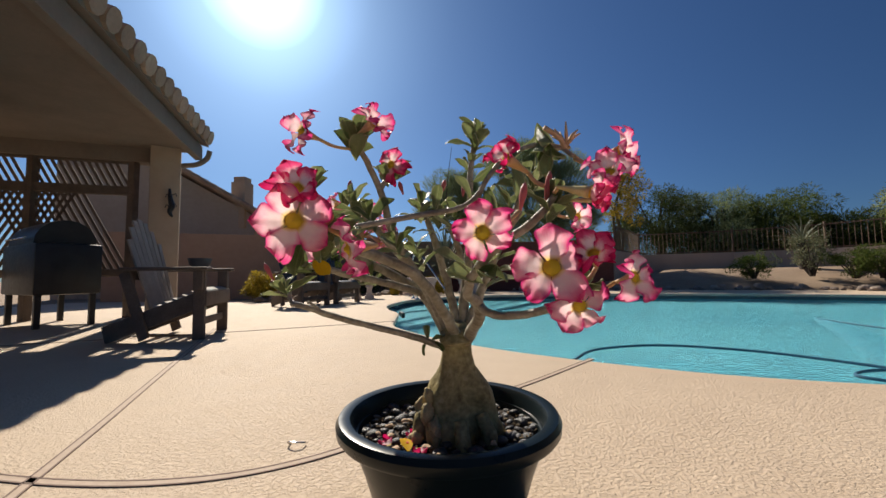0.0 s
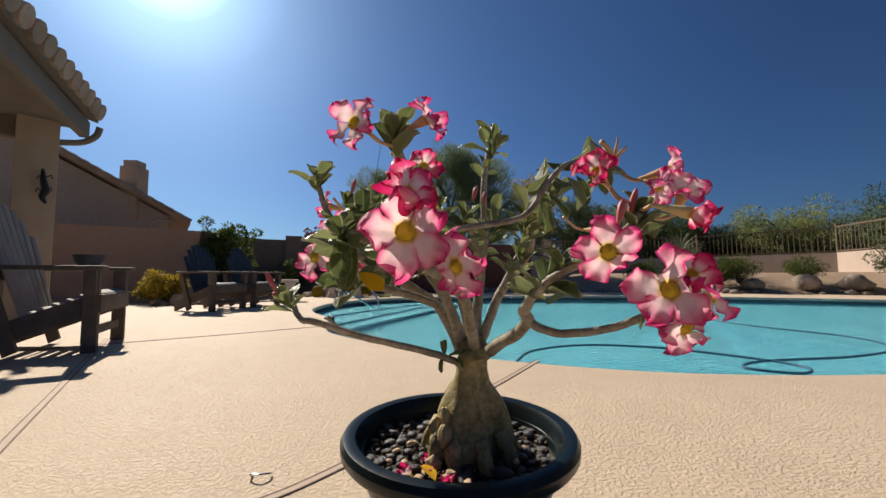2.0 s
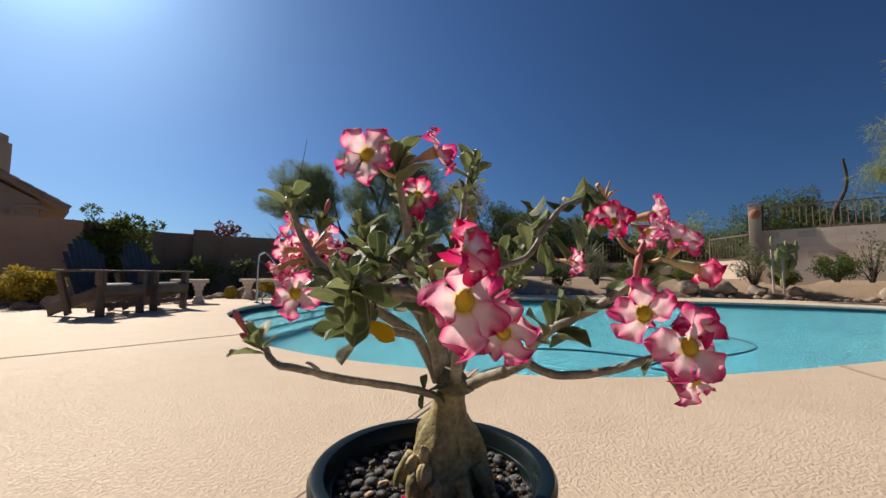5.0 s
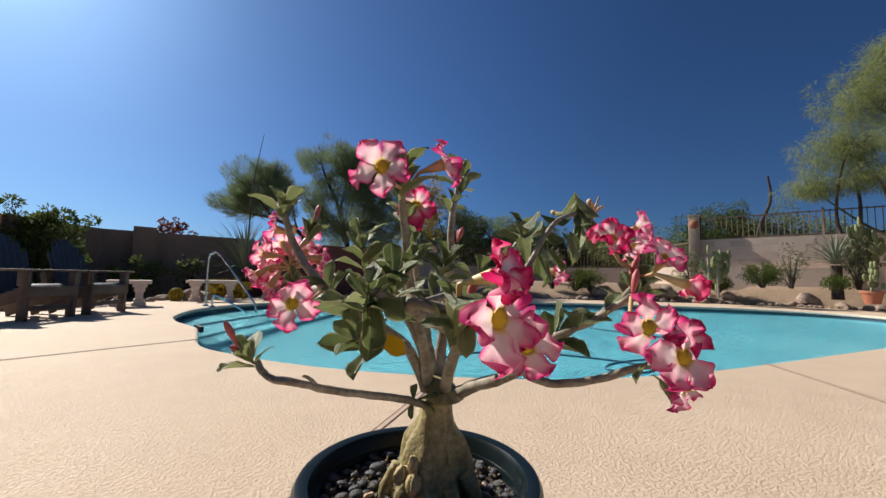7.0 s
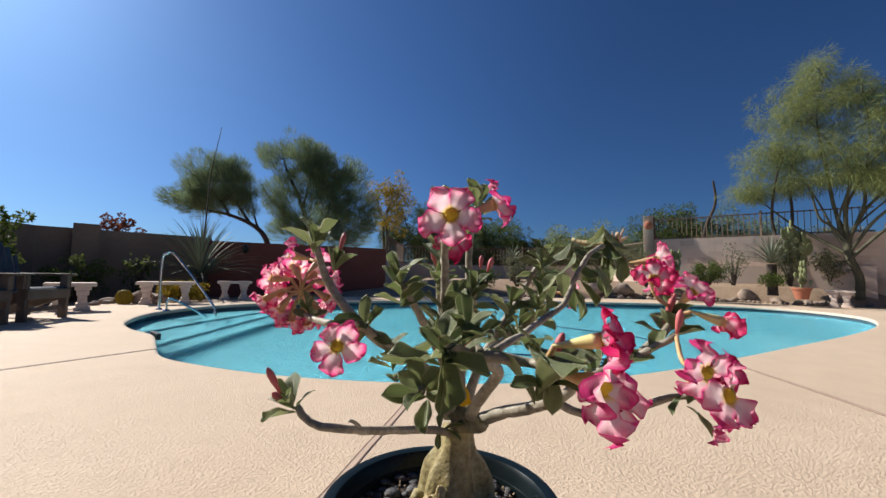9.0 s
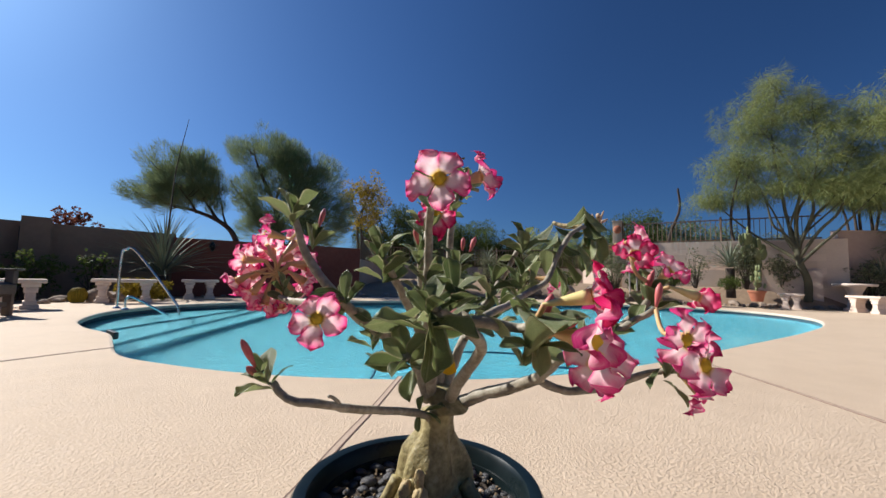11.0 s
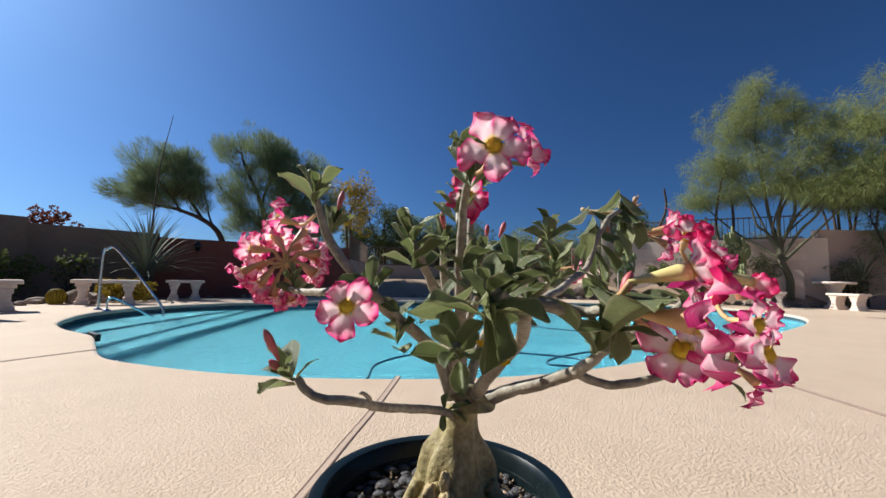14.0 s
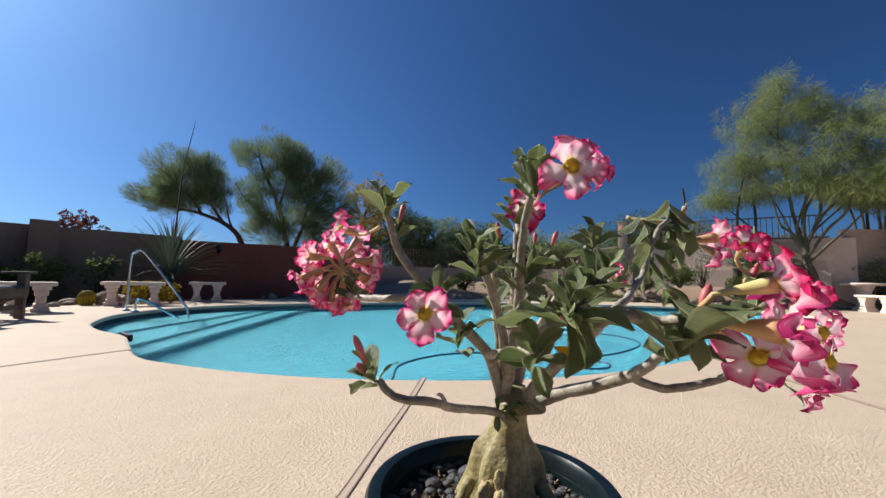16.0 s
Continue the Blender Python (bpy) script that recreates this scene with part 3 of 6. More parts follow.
bm = bmesh.new()
a = [(-0.02, 0.0, 0.18), (-0.01, 0, 0.06), (0.012, 0, -0.05), (-0.012, 0, -0.13), (0.02, 0, -0.2)]
tube(bm, spline(a, 5), [0.012 + 0.022 * math.sin(math.pi * i / 20) for i in range(21)], 8)
for sx, sz in ((1, 0.09), (-1, 0.07), (1, -0.05), (-1, -0.07)):
    tube(bm, [(0, 0, sz), (0.05 * sx, 0, sz + 0.03), (0.06 * sx, 0, sz - 0.01)], 0.007, 6)
liz = tagged(part("wall_ornament", bm, BLACK), "dark metal lizard-shaped ornament on the patio column", "ornament")
liz.matrix_basis = pose(-4.02, 4.52, 1.52, 0, 0, 40) @ pose(0.06, -0.02, 0)

grill = thing("barbecue_grill", "black covered barbecue grill standing in patio shade", "grill", (-4.75, 3.8, 0), -23)
part("body", boxed((1.05, 0.55, 0.55), Matrix.Translation((0, 0, 0.62)), 0.03), BLACK, grill)
bm = bmesh.new()
bmesh.ops.create_cone(bm, segments=20, radius1=0.26, radius2=0.26, depth=0.8, cap_ends=True, matrix=Matrix.Translation((0, 0, 0.9)) @ Euler((0, radians(90), 0)).to_matrix().to_4x4())
part("lid", bm, BLACK, grill)
part("handle", tubed([(-0.3, -0.3, 0.95), (0.3, -0.3, 0.95)], 0.012), STEEL, grill)
for x in (-0.45, 0.45):
    for y in (-0.22, 0.22):
        part("leg", boxed((0.05, 0.05, 0.4), Matrix.Translation((x, y, 0.2))), BLACK, grill)


# ---- adirondack chairs ----
def adirondack(at, rz, slats=WOOD_GREY, label="weathered grey wooden adirondack chair on the pool deck"):
    """Seat front towards +y."""
    ob = thing("adirondack_chair", label, "chair", at, rz, "adirondack chairs by the pool")
    for s in (-1, 1):
        part("front_leg", boxed((0.05, 0.11, 0.56), Matrix.Translation((0.31 * s, 0.38, 0.28)), 0.006), WOOD_GREY, ob)
        part("side_rail", beamed((0.27 * s, 0.44, 0.34), (0.27 * s, -0.5, 0.06), 0.04, 0.14, 0.006), WOOD_GREY, ob)
        part("rear_leg", beamed((0.31 * s, -0.12, 0.02), (0.31 * s, -0.32, 0.55), 0.04, 0.09, 0.005), WOOD_GREY, ob)
        part("arm", boxed((0.14, 0.8, 0.028), Matrix.Translation((0.34 * s, 0.08, 0.575)), 0.01), WOOD_GREY, ob)
        part("arm_brace", boxed((0.035, 0.09, 0.16), Matrix.Translation((0.355 * s, 0.38, 0.48)), 0.006), WOOD_GREY, ob)
    part("apron", boxed((0.66, 0.03, 0.12), Matrix.Translation((0, 0.44, 0.33)), 0.006), WOOD_GREY, ob)
    part("stretcher", boxed((0.6, 0.03, 0.06), Matrix.Translation((0, 0.38, 0.14)), 0.005), WOOD_GREY, ob)
    part("back_rail", boxed((0.66, 0.035, 0.08), Matrix.Translation((0, -0.29, 0.53)), 0.005), WOOD_GREY, ob)
    for i in range(6):
        t = i / 5
        part("seat_slat", boxed((0.56, 0.075, 0.02), pose(0, 0.4 - 0.44 * t, 0.4 - 0.135 * t, -17), 0.005), slats, ob)
    for i in range(7):
        x = (i - 3) * 0.082
        top = 0.88 - 0.024 * (i - 3) ** 2
        part("back_slat", beamed((x * 0.82, -0.1, 0.22), (x * 1.05, -0.1 - 0.33 * top, 0.22 + 0.9 * top), 0.072, 0.018, 0.006, (0, -1, 0.4)), slats, ob)
    return ob


near_chair = adirondack((-2.53, 3.02, 0), -70, WOOD_SUNLIT, "weathered brown wooden adirondack chair, slatted back coloured as sunlit")
near_chair.scale = (0.95, 0.76, 1.0)
adirondack((-2.98, 6.25, 0), -112, BLUE, "dark blue and grey adirondack chair beside its twin").scale = (0.92, 0.85, 1.0)
adirondack((-2.68, 6.98, 0), -112, BLUE, "dark blue and grey adirondack chair beside its twin").scale = (0.92, 0.85, 1.0)


# ---- cast stone benches ----
def stone_bench(at, rz, length=0.95, label="pale cast-stone garden bench with carved pedestals", deep=0.36, h=0.44):
    ob = thing("stone_bench", label, "bench", at, rz, "cast stone benches")
    part("seat", boxed((length, deep, 0.06), Matrix.Translation((0, 0, h - 0.03)), 0.015), STONE, ob)
    for s in (-1, 1):
        bm = bmesh.new()
        for w, z0, z1 in ((0.2, 0.0, 0.06), (0.15, 0.06, 0.12), (0.11, 0.12, 0.24), (0.15, 0.24, 0.32), (0.2, 0.32, h - 0.06)):
            box(bm, (w, deep * 0.85 * (0.8 + w), z1 - z0), Matrix.Translation((s * (length / 2 - 0.16), 0, (z0 + z1) / 2)), 0.012)
        part("pedestal", bm, STONE, ob)
    return ob


stone_bench((-1.42, 9.45, 0), 4)
stone_bench((-0.22, 10.5, 0), 2, 0.72)
stone_bench((-2.5, 8.2, 0), 15, 0.6, "pale cast-stone bench standing beside the blue chairs")
stone_bench((13.75, 3.75, 0), 100, 0.55, "low curved cast-stone bench at the stone table")
stone_bench((14.2, 2.35, 0), 60, 0.8, "low curved cast-stone bench at the stone table")
tbl = thing("stone_table", "round cast-stone garden table on pedestal with benches around", "table", (15.2, 2.75, 0))
part("top", lathe(bmesh.new(), [(0.001, 0.76), (0.44, 0.76), (0.46, 0.73), (0.44, 0.69), (0.001, 0.69)], 32), STONE, tbl)
part("pedestal", lathe(bmesh.new(), [(0.25, 0.0), (0.25, 0.06), (0.17, 0.1), (0.13, 0.3), (0.15, 0.5), (0.24, 0.69)], 20), STONE, tbl)

# ---- handrail ----
rail = thing("pool_handrail", "curved stainless steel pool handrail beside the steps", "handrail", (0, 0, 0))
r0 = Vector((-1.34, 8.05, 0))
part("tube", tubed(spline([r0, r0 + Vector((0, 0, 0.8)), r0 + Vector((0.06, -0.01, 0.94)), r0 + Vector((0.2, -0.03, 0.9)), r0 + Vector((0.72, -0.12, 0.16)), r0 + Vector((0.82, -0.14, -0.05)), r0 + Vector((0.83, -0.14, -0.4))], 8), 0.019, 10), STEEL, rail)
part("brace", tubed(spline([r0 + Vector((0.14, -0.3, 0)), r0 + Vector((0.14, -0.3, 0.16)), r0 + Vector((0.25, -0.28, 0.17)), r0 + Vector((0.74, -0.16, -0.16))], 6), 0.018, 10), STEEL, rail)
for q in (r0, r0 + Vector((0.14, -0.3, 0))):
    part("escutcheon", lathe(bmesh.new(), [(0.026, 0.03), (0.05, 0.012), (0.055, 0.0)], 20), STEEL, rail).location = q


# ---- plants of the yard ----
def sprays(rng, centres, count, length, width, droop=0.35, tilt=1.0, heart=None):
    """Thin leaf sprays round many clump centres (x, y, z, radius)."""
    c = np.array(centres)
    w = c[:, 3] ** 2
    idx = rng.choice(len(c), count, p=w / w.sum())
    d = rng.normal(size=(count, 3))
    d /= np.linalg.norm(d, axis=1, keepdims=True)
    rad = c[idx, 3:4] * rng.uniform(0.35, 1.0, (count, 1)) ** 0.6
    p = c[idx, :3] + d * rad * np.array([1, 1, 0.8])
    way = d * tilt + rng.normal(size=(count, 3)) * 0.55
    way[:, 2] -= droop
    if heart is not None:
        stream = c[idx, :3] - np.array(heart)
        way = way * 0.4 + stream / np.linalg.norm(stream, axis=1, keepdims=True)
    way /= np.linalg.norm(way, axis=1, keepdims=True)
    side = np.cross(way, rng.normal(size=(count, 3)))
    side /= np.linalg.norm(side, axis=1, keepdims=True)
    ln = length * rng.uniform(0.5, 1.3, (count, 1))
    wd = width * rng.uniform(0.6, 1.3, (count, 1))
    v = np.stack([p, p + way * ln * 0.5 + side * wd, p + way * ln, p + way * ln * 0.5 - side * wd], 1).reshape(-1, 3)
    return v.tolist(), np.arange(4 * count).reshape(-1, 4).tolist()


def clumps(rng, ellipsoids, n, r):
    """Clump centres scattered near the shells of ellipsoids (x, y, z, rx, ry, rz)."""
    out = []
    vol = np.array([e[3] * e[4] * e[5] for e in ellipsoids])
    for k in rng.choice(len(ellipsoids), n, p=vol / vol.sum()):
        x, y, z, a, b, c = ellipsoids[k]
        d = rng.normal(size=3)
        d /= np.linalg.norm(d)
        s = rng.uniform(0.15, 1.0) ** 0.45 * rng.uniform(0.75, 1.3)
        out.append((x + d[0] * a * s, y + d[1] * b * s, z + d[2] * c * s, r * rng.uniform(0.6, 1.3)))
    return out


def limbs(rng, base, start_r, tips, wob=0.15, lean=(0, 0)):
    """Bent limbs from a base to tips; tips: ((x, y, z), fork height share)."""
    out = []
    b = Vector(base)
    for tip, at in tips:
        t = Vector(tip)
        mid = b.lerp(t, 0.5) + Vector((rng.normal() * wob, rng.normal() * wob, rng.normal() * wob * 0.4 + at))
        q = spline([b, b.lerp(mid, 0.55) + Vector((lean[0], lean[1], 0.0)), mid, mid.lerp(t, 0.55) + Vector((rng.normal() * wob, rng.normal() * wob, 0.05)), t], 4)
        out.append((q, [start_r * (1 - 0.85 * i / (len(q) - 1)) + 0.008 for i in range(len(q))]))
    return out


def tree(name, label, base, r, tips, crown, bark, leaf, seed, n_clump=160, clump_r=0.4, n_leaf=14000, length=0.2, width=0.012, droop=0.35, wob=0.25, category="tree", k=1.0):
    """k: how many times further out, and larger, than the numbers say."""
    rng = np.random.default_rng(seed)
    if k != 1.0:
        base, tips = (*out(base[0], base[1], None, k), base[2]), [(out(*t, k), h * k) for t, h in tips]
        crown = [(*out(*e[:3], k), e[3] * k, e[4] * k, e[5] * k) for e in crown]
        clump_r, length, width = clump_r * k, length * k, width * k
    ob = thing(name, label, category)
    cl = clumps(rng, crown, n_clump, clump_r)
    mains = limbs(rng, base, r, tips, wob)
    for q, rad in mains:
        part("limb", tubed(q, rad, 8), bark, ob, smooth=80)
    ends = [q[int(len(q) * f)] for q, _ in mains for f in (0.55, 0.7, 0.85, 0.999)]
    bm = bmesh.new()
    for c in cl[:: max(1, n_clump // 120)]:
        p = Vector(c[:3])
        e = min(ends, key=lambda v: (v - p).length)
        m = e.lerp(p, 0.5) + Vector((rng.normal() * 0.08, rng.normal() * 0.08, 0.06))
        tube(bm, [e, m, p], [0.018, 0.011, 0.004], 4, False)
    tagged(part("twig", bm, bark, ob, smooth=80), kind="stuff")
    v, f = sprays(rng, cl, n_leaf, length, width, droop)
    tagged(part("crown", sheet("crown", v, f, leaf), leaf, ob), kind="stuff")
    return ob


# mesquite pair behind the red wall: curved trunks, branchlets that stream up and outwards
def mesquite(label, stems, crown, heart, seed, n_clump, clump_r, n_leaf):
    rng = np.random.default_rng(seed)
    ob = thing("mesquite_tree", label, "tree")
    ends = []
    for pts, r in stems:
        q = spline([Vector(p) for p in pts], 5)
        n = len(q)
        for i in range(1, n - 1):
            q[i] += 0.05 * Vector((noise.noise(q[i] * 1.7), noise.noise(q[i] * 1.7 + Vector((5, 0, 0))), noise.noise(q[i] * 1.7 + Vector((0, 5, 0)))))
        part("limb", tubed(q, [r * (1 - 0.75 * i / (n - 1)) for i in range(n)], 8), BARK_DARK, ob, smooth=80)
        ends += [q[int((n - 1) * f)] for f in (0.5, 0.7, 0.85, 1)]
    cl = clumps(rng, crown, n_clump, clump_r)
    bm = bmesh.new()
    for c in cl[::2]:
        p = Vector(c[:3])
        e = min(ends, key=lambda v: (v - p).length)
        m = e.lerp(p, 0.5) + Vector((rng.normal() * 0.1, rng.normal() * 0.1, rng.normal() * 0.08))
        tube(bm, [e, m, p], [0.02, 0.012, 0.004], 4, False)
    tagged(part("twig", bm, BARK_DARK, ob, smooth=80), kind="stuff")
    v, f = sprays(rng, cl, n_leaf, 0.26, 0.0045, -0.1, heart=heart)
    tagged(part("crown", sheet("crown", v, f, LEAF_MESQUITE), LEAF_MESQUITE, ob), kind="stuff")


mesquite("spreading grey-green mesquite tree leaning over the garden wall",
         [([(1.0, 14.8, -0.1), (0.92, 14.8, 1.2), (0.73, 14.8, 1.75), (0.48, 14.8, 2.16), (0.05, 14.8, 2.42), (-0.42, 14.8, 2.6), (-1.0, 14.85, 2.7), (-1.6, 14.9, 2.95)], 0.115),
          ([(0.2, 14.8, 2.34), (-0.1, 14.9, 2.8), (-0.5, 15.0, 3.4), (-0.8, 15.0, 4.0)], 0.06), ([(-0.42, 14.8, 2.55), (-0.7, 14.7, 3.0), (-1.2, 14.7, 3.6)], 0.05), ([(0.48, 14.8, 2.16), (0.3, 14.9, 2.7), (0.15, 15.0, 3.4)], 0.04)],
         [(-0.8, 14.9, 3.5, 1.0, 0.9, 0.85), (-1.6, 14.9, 3.0, 0.6, 0.7, 0.42), (-0.5, 15.0, 4.0, 0.6, 0.6, 0.5), (-0.15, 14.9, 3.05, 0.55, 0.6, 0.5)], (0.1, 14.8, 2.0), 1, 200, 0.25, 34000)
mesquite("dense tall dark mesquite tree behind the red garden wall",
         [([(2.7, 15.4, -0.1), (2.55, 15.4, 1.2), (2.2, 15.4, 2.2), (2.0, 15.4, 3.2), (1.5, 15.4, 4.2), (1.2, 15.4, 5.0)], 0.13), ([(2.5, 15.4, 1.4), (2.8, 15.3, 2.4), (3.0, 15.3, 3.4), (3.3, 15.3, 4.3)], 0.08),
          ([(2.2, 15.4, 2.2), (1.5, 15.4, 2.8), (0.9, 15.4, 3.3), (0.5, 15.4, 3.9)], 0.06), ([(2.0, 15.4, 3.2), (2.2, 15.5, 4.2), (2.1, 15.5, 5.2)], 0.06)],
         [(1.5, 15.4, 5.0, 1.25, 1.0, 0.9), (2.6, 15.4, 4.8, 1.1, 1.0, 0.85), (3.4, 15.4, 4.1, 1.15, 1.0, 1.05), (0.95, 15.4, 3.6, 0.7, 0.7, 0.55), (2.3, 15.3, 3.3, 1.5, 0.9, 1.0), (3.8, 15.3, 2.8, 1.1, 0.9, 1.1), (2.5, 15.4, 2.0, 1.1, 0.8, 0.9), (1.4, 15.3, 2.5, 0.7, 0.6, 0.6)], (2.3, 15.4, 1.6), 2, 460, 0.29, 88000)
# yellow-blooming tree
tree("flowering_tree", "palo verde tree dusted with yellow bloom behind the fence", (5.0, 14.0, 0), 0.09,
     [((4.6, 14.2, 3.9), 0.3), ((5.5, 14.0, 4.3), 0.3), ((5.0, 14.0, 3.2), 0.2)],
     [(4.7, 14.1, 3.6, 0.5, 0.5, 0.8), (5.5, 13.9, 3.8, 0.6, 0.5, 0.7), (5.1, 14.0, 2.8, 0.7, 0.6, 0.6)], BARK_GREEN, LEAF_YELLOW, 3, 60, 0.22, 5000, 0.12, 0.016, 0.1, k=1.35)
# row of desert trees past the fence
row = [((6.9, 15.2), 4.2, 1.5, LEAF_DARK, BARK_DARK), ((8.6, 14.6), 3.6, 1.4, LEAF_MESQUITE, BARK_DARK), ((10.0, 13.6), 3.1, 1.3, LEAF_HEDGE, BARK_DARK), ((11.5, 12.6), 2.6, 1.2, LEAF_DARK, BARK_DARK),
       ((12.6, 11.2), 2.9, 1.3, LEAF_PALO, BARK_GREEN), ((13.6, 9.4), 2.5, 1.2, LEAF_MESQUITE, BARK_GREEN), ((14.6, 8.6), 3.5, 1.3, LEAF_HEDGE, BARK_DARK), ((15.5, 7.0), 3.3, 1.2, LEAF_MESQUITE, BARK_GREEN), ((16.8, 5.2), 2.6, 1.4, LEAF_SAGE, BARK_GREEN)]
for k, ((x, y), h, w, lf, bk) in enumerate(row):
    tree("desert_tree", "bushy green desert tree beyond the fence", (x, y, 0), 0.1, [((x - 0.5 * w, y, h * 0.8), 0.2), ((x + 0.4 * w, y + 0.2, h * 0.9), 0.2), ((x, y - 0.3, h * 0.7), 0.1)],
         [(x, y, h * 0.62, w, w, h * 0.36), (x + 0.5, y - 0.5, h * 0.42, w, w, h * 0.35), (x - 0.6, y + 0.3, h * 0.5, w * 0.7, w * 0.7, h * 0.35)], bk, lf, 20 + k, 150, 0.32, 30000, 0.14, 0.011, 0.15, k=1.35)
# large palo verde: one leaning trunk that forks a metre and a half up
def palo_verde():
    rng = np.random.default_rng(5)
    ob = thing("palo_verde_tree", "tall feathery palo verde tree with forked green trunk", "tree")
    fork = Vector((14.56, 3.76, 1.75))
    part("trunk", tubed(spline([(14.72, 3.62, 0.2), (14.70, 3.60, 0.8), (14.60, 3.72, 1.3), fork], 5), [0.105 - 0.002 * i for i in range(16)], 10), BARK_GREEN, ob, smooth=80)
    crown = [(14.1, 5.2, 4.9, 0.75, 0.75, 0.6), (14.25, 4.75, 6.7, 0.8, 0.8, 1.0), (14.5, 4.0, 7.3, 0.9, 0.9, 1.1), (14.4, 4.2, 5.3, 0.9, 0.9, 0.8), (14.65, 3.3, 6.2, 1.0, 1.0, 1.1), (14.3, 4.6, 3.9, 0.55, 0.55, 0.4),
             (14.7, 3.1, 4.5, 1.0, 0.9, 0.8), (14.8, 2.6, 3.5, 1.0, 0.9, 0.7), (14.85, 2.2, 5.2, 1.2, 1.1, 1.2), (14.55, 3.7, 4.0, 0.7, 0.6, 0.45), (13.9, 5.75, 3.75, 0.4, 0.45, 0.25), (14.9, 1.6, 4.0, 1.0, 1.0, 0.9), (15.0, 1.5, 6.2, 1.2, 1.1, 1.0)]
    crown = [(x, y, 2.15 + (z - 2.15) * 0.83, a, b, c * 0.85) for x, y, z, a, b, c in crown]
    cl = []
    for e in crown:
        cl += clumps(rng, [e], int(16 + 26 * e[3] * e[5]), 0.3)
    ends = []
    for k, e in enumerate(crown):
        t = Vector(e[:3]) + Vector((0, 0, 0.3 * e[5]))
        start = fork - Vector((0, 0, 0.16 * (k % 4)))
        mid = start.lerp(t, 0.45) + Vector((rng.normal() * 0.15, rng.normal() * 0.38, -0.05 + rng.normal() * 0.25))
        q = spline([start, start.lerp(mid, 0.5) + Vector((0, rng.normal() * 0.08, 0.12)), mid, mid.lerp(t, 0.5) + Vector((0, rng.normal() * 0.15, 0.1)), t], 4)
        part("limb", tubed(q, [0.045 * (1 - 0.88 * i / 16) + 0.005 for i in range(17)], 8), BARK_GREEN, ob, smooth=80)
        ends += [q[int(16 * f)] for f in (0.5, 0.7, 0.85, 1)]
    bm = bmesh.new()
    for c in cl[::3]:
        p = Vector(c[:3])
        e = min(ends, key=lambda v: (v - p).length)
        m = e.lerp(p, 0.5) + Vector((rng.normal() * 0.08, rng.normal() * 0.08, 0.06))
        tube(bm, [e, m, p], [0.018, 0.011, 0.004], 4, False)
    tagged(part("twig", bm, BARK_GREEN, ob, smooth=80), kind="stuff")
    v, f = sprays(rng, cl, 66000, 0.27, 0.0045, 0.9)
    tagged(part("crown", sheet("crown", v, f, LEAF_PALO), LEAF_PALO, ob), kind="stuff")


palo_verde()
tree("desert_tree", "many-stemmed dark feathery tree beside the rose-coloured end wall", (17.0, 2.75, 0.0), 0.06,
     [((16.98, 3.1, 3.9), 0.1), ((17.0, 2.85, 4.3), 0.1), ((17.05, 2.6, 4.3), 0.1), ((17.05, 2.3, 4.1), 0.1), ((17.1, 1.9, 3.6), 0.1), ((16.95, 3.4, 3.7), 0.1)],
     [(17.0, 2.7, 3.7, 0.6, 0.9, 0.55), (17.05, 2.0, 3.5, 0.6, 0.8, 0.6), (16.95, 3.3, 3.8, 0.5, 0.6, 0.5), (17.05, 2.2, 4.3, 0.5, 0.7, 0.4)], BARK_DARK, LEAF_MESQUITE, 61, 150, 0.26, 26000, 0.24, 0.005, 0.6, 0.08)
tree("bare_tree", "thin bare-stemmed desert tree beside the palo verde", (14.25, 4.95, 0.4), 0.06, [((14.2, 4.95, 4.4), 0.2), ((14.3, 4.6, 4.7), 0.2)], [(14.2, 4.9, 4.5, 0.4, 0.4, 0.4)], BARK_DARK, LEAF_PALO, 9, 20, 0.25, 1500, 0.2, 0.004, 0.8)
tree("dark_tree", "dark shaded tree standing at the end wall", (13.6, -0.4, 0), 0.12, [((13.4, 0.4, 3.4), 0.2), ((13.6, -1.2, 3.6), 0.2), ((13.3, 0.8, 2.4), 0.2)],
     [(13.4, 0.2, 3.0, 1.1, 1.2, 1.0), (13.5, -1.2, 3.2, 1.2, 1.3, 1.2)], BARK_DARK, LEAF_DARK, 6, 140, 0.4, 14000, 0.22, 0.01, 0.6, k=1.35)


def shrub(name, label, at, size, leaf, seed, n=2600, length=0.07, width=0.014, droop=0.0, category="shrub", bark=BARK_DARK):
    rng = np.random.default_rng(seed)
    ob = thing(name, label, category, at)
    rx, ry, rz = size
    cl = clumps(rng, [(0, 0, rz * 0.5, rx * 0.85, ry * 0.85, rz * 0.42)], 60, min(size) * 0.22)
    bm = bmesh.new()
    for c in cl[::4]:
        tube(bm, [(c[0] * 0.1, c[1] * 0.1, -0.03), (c[0] * 0.5, c[1] * 0.5, c[2] * 0.6), c[:3]], [0.02, 0.012, 0.004], 4, False)
    tagged(part("stem", bm, bark, ob), kind="stuff")
    v, f = sprays(rng, cl, n, length, width, droop)
    tagged(part("foliage", sheet("foliage", v, f, leaf), leaf, ob), kind="stuff")
    return ob


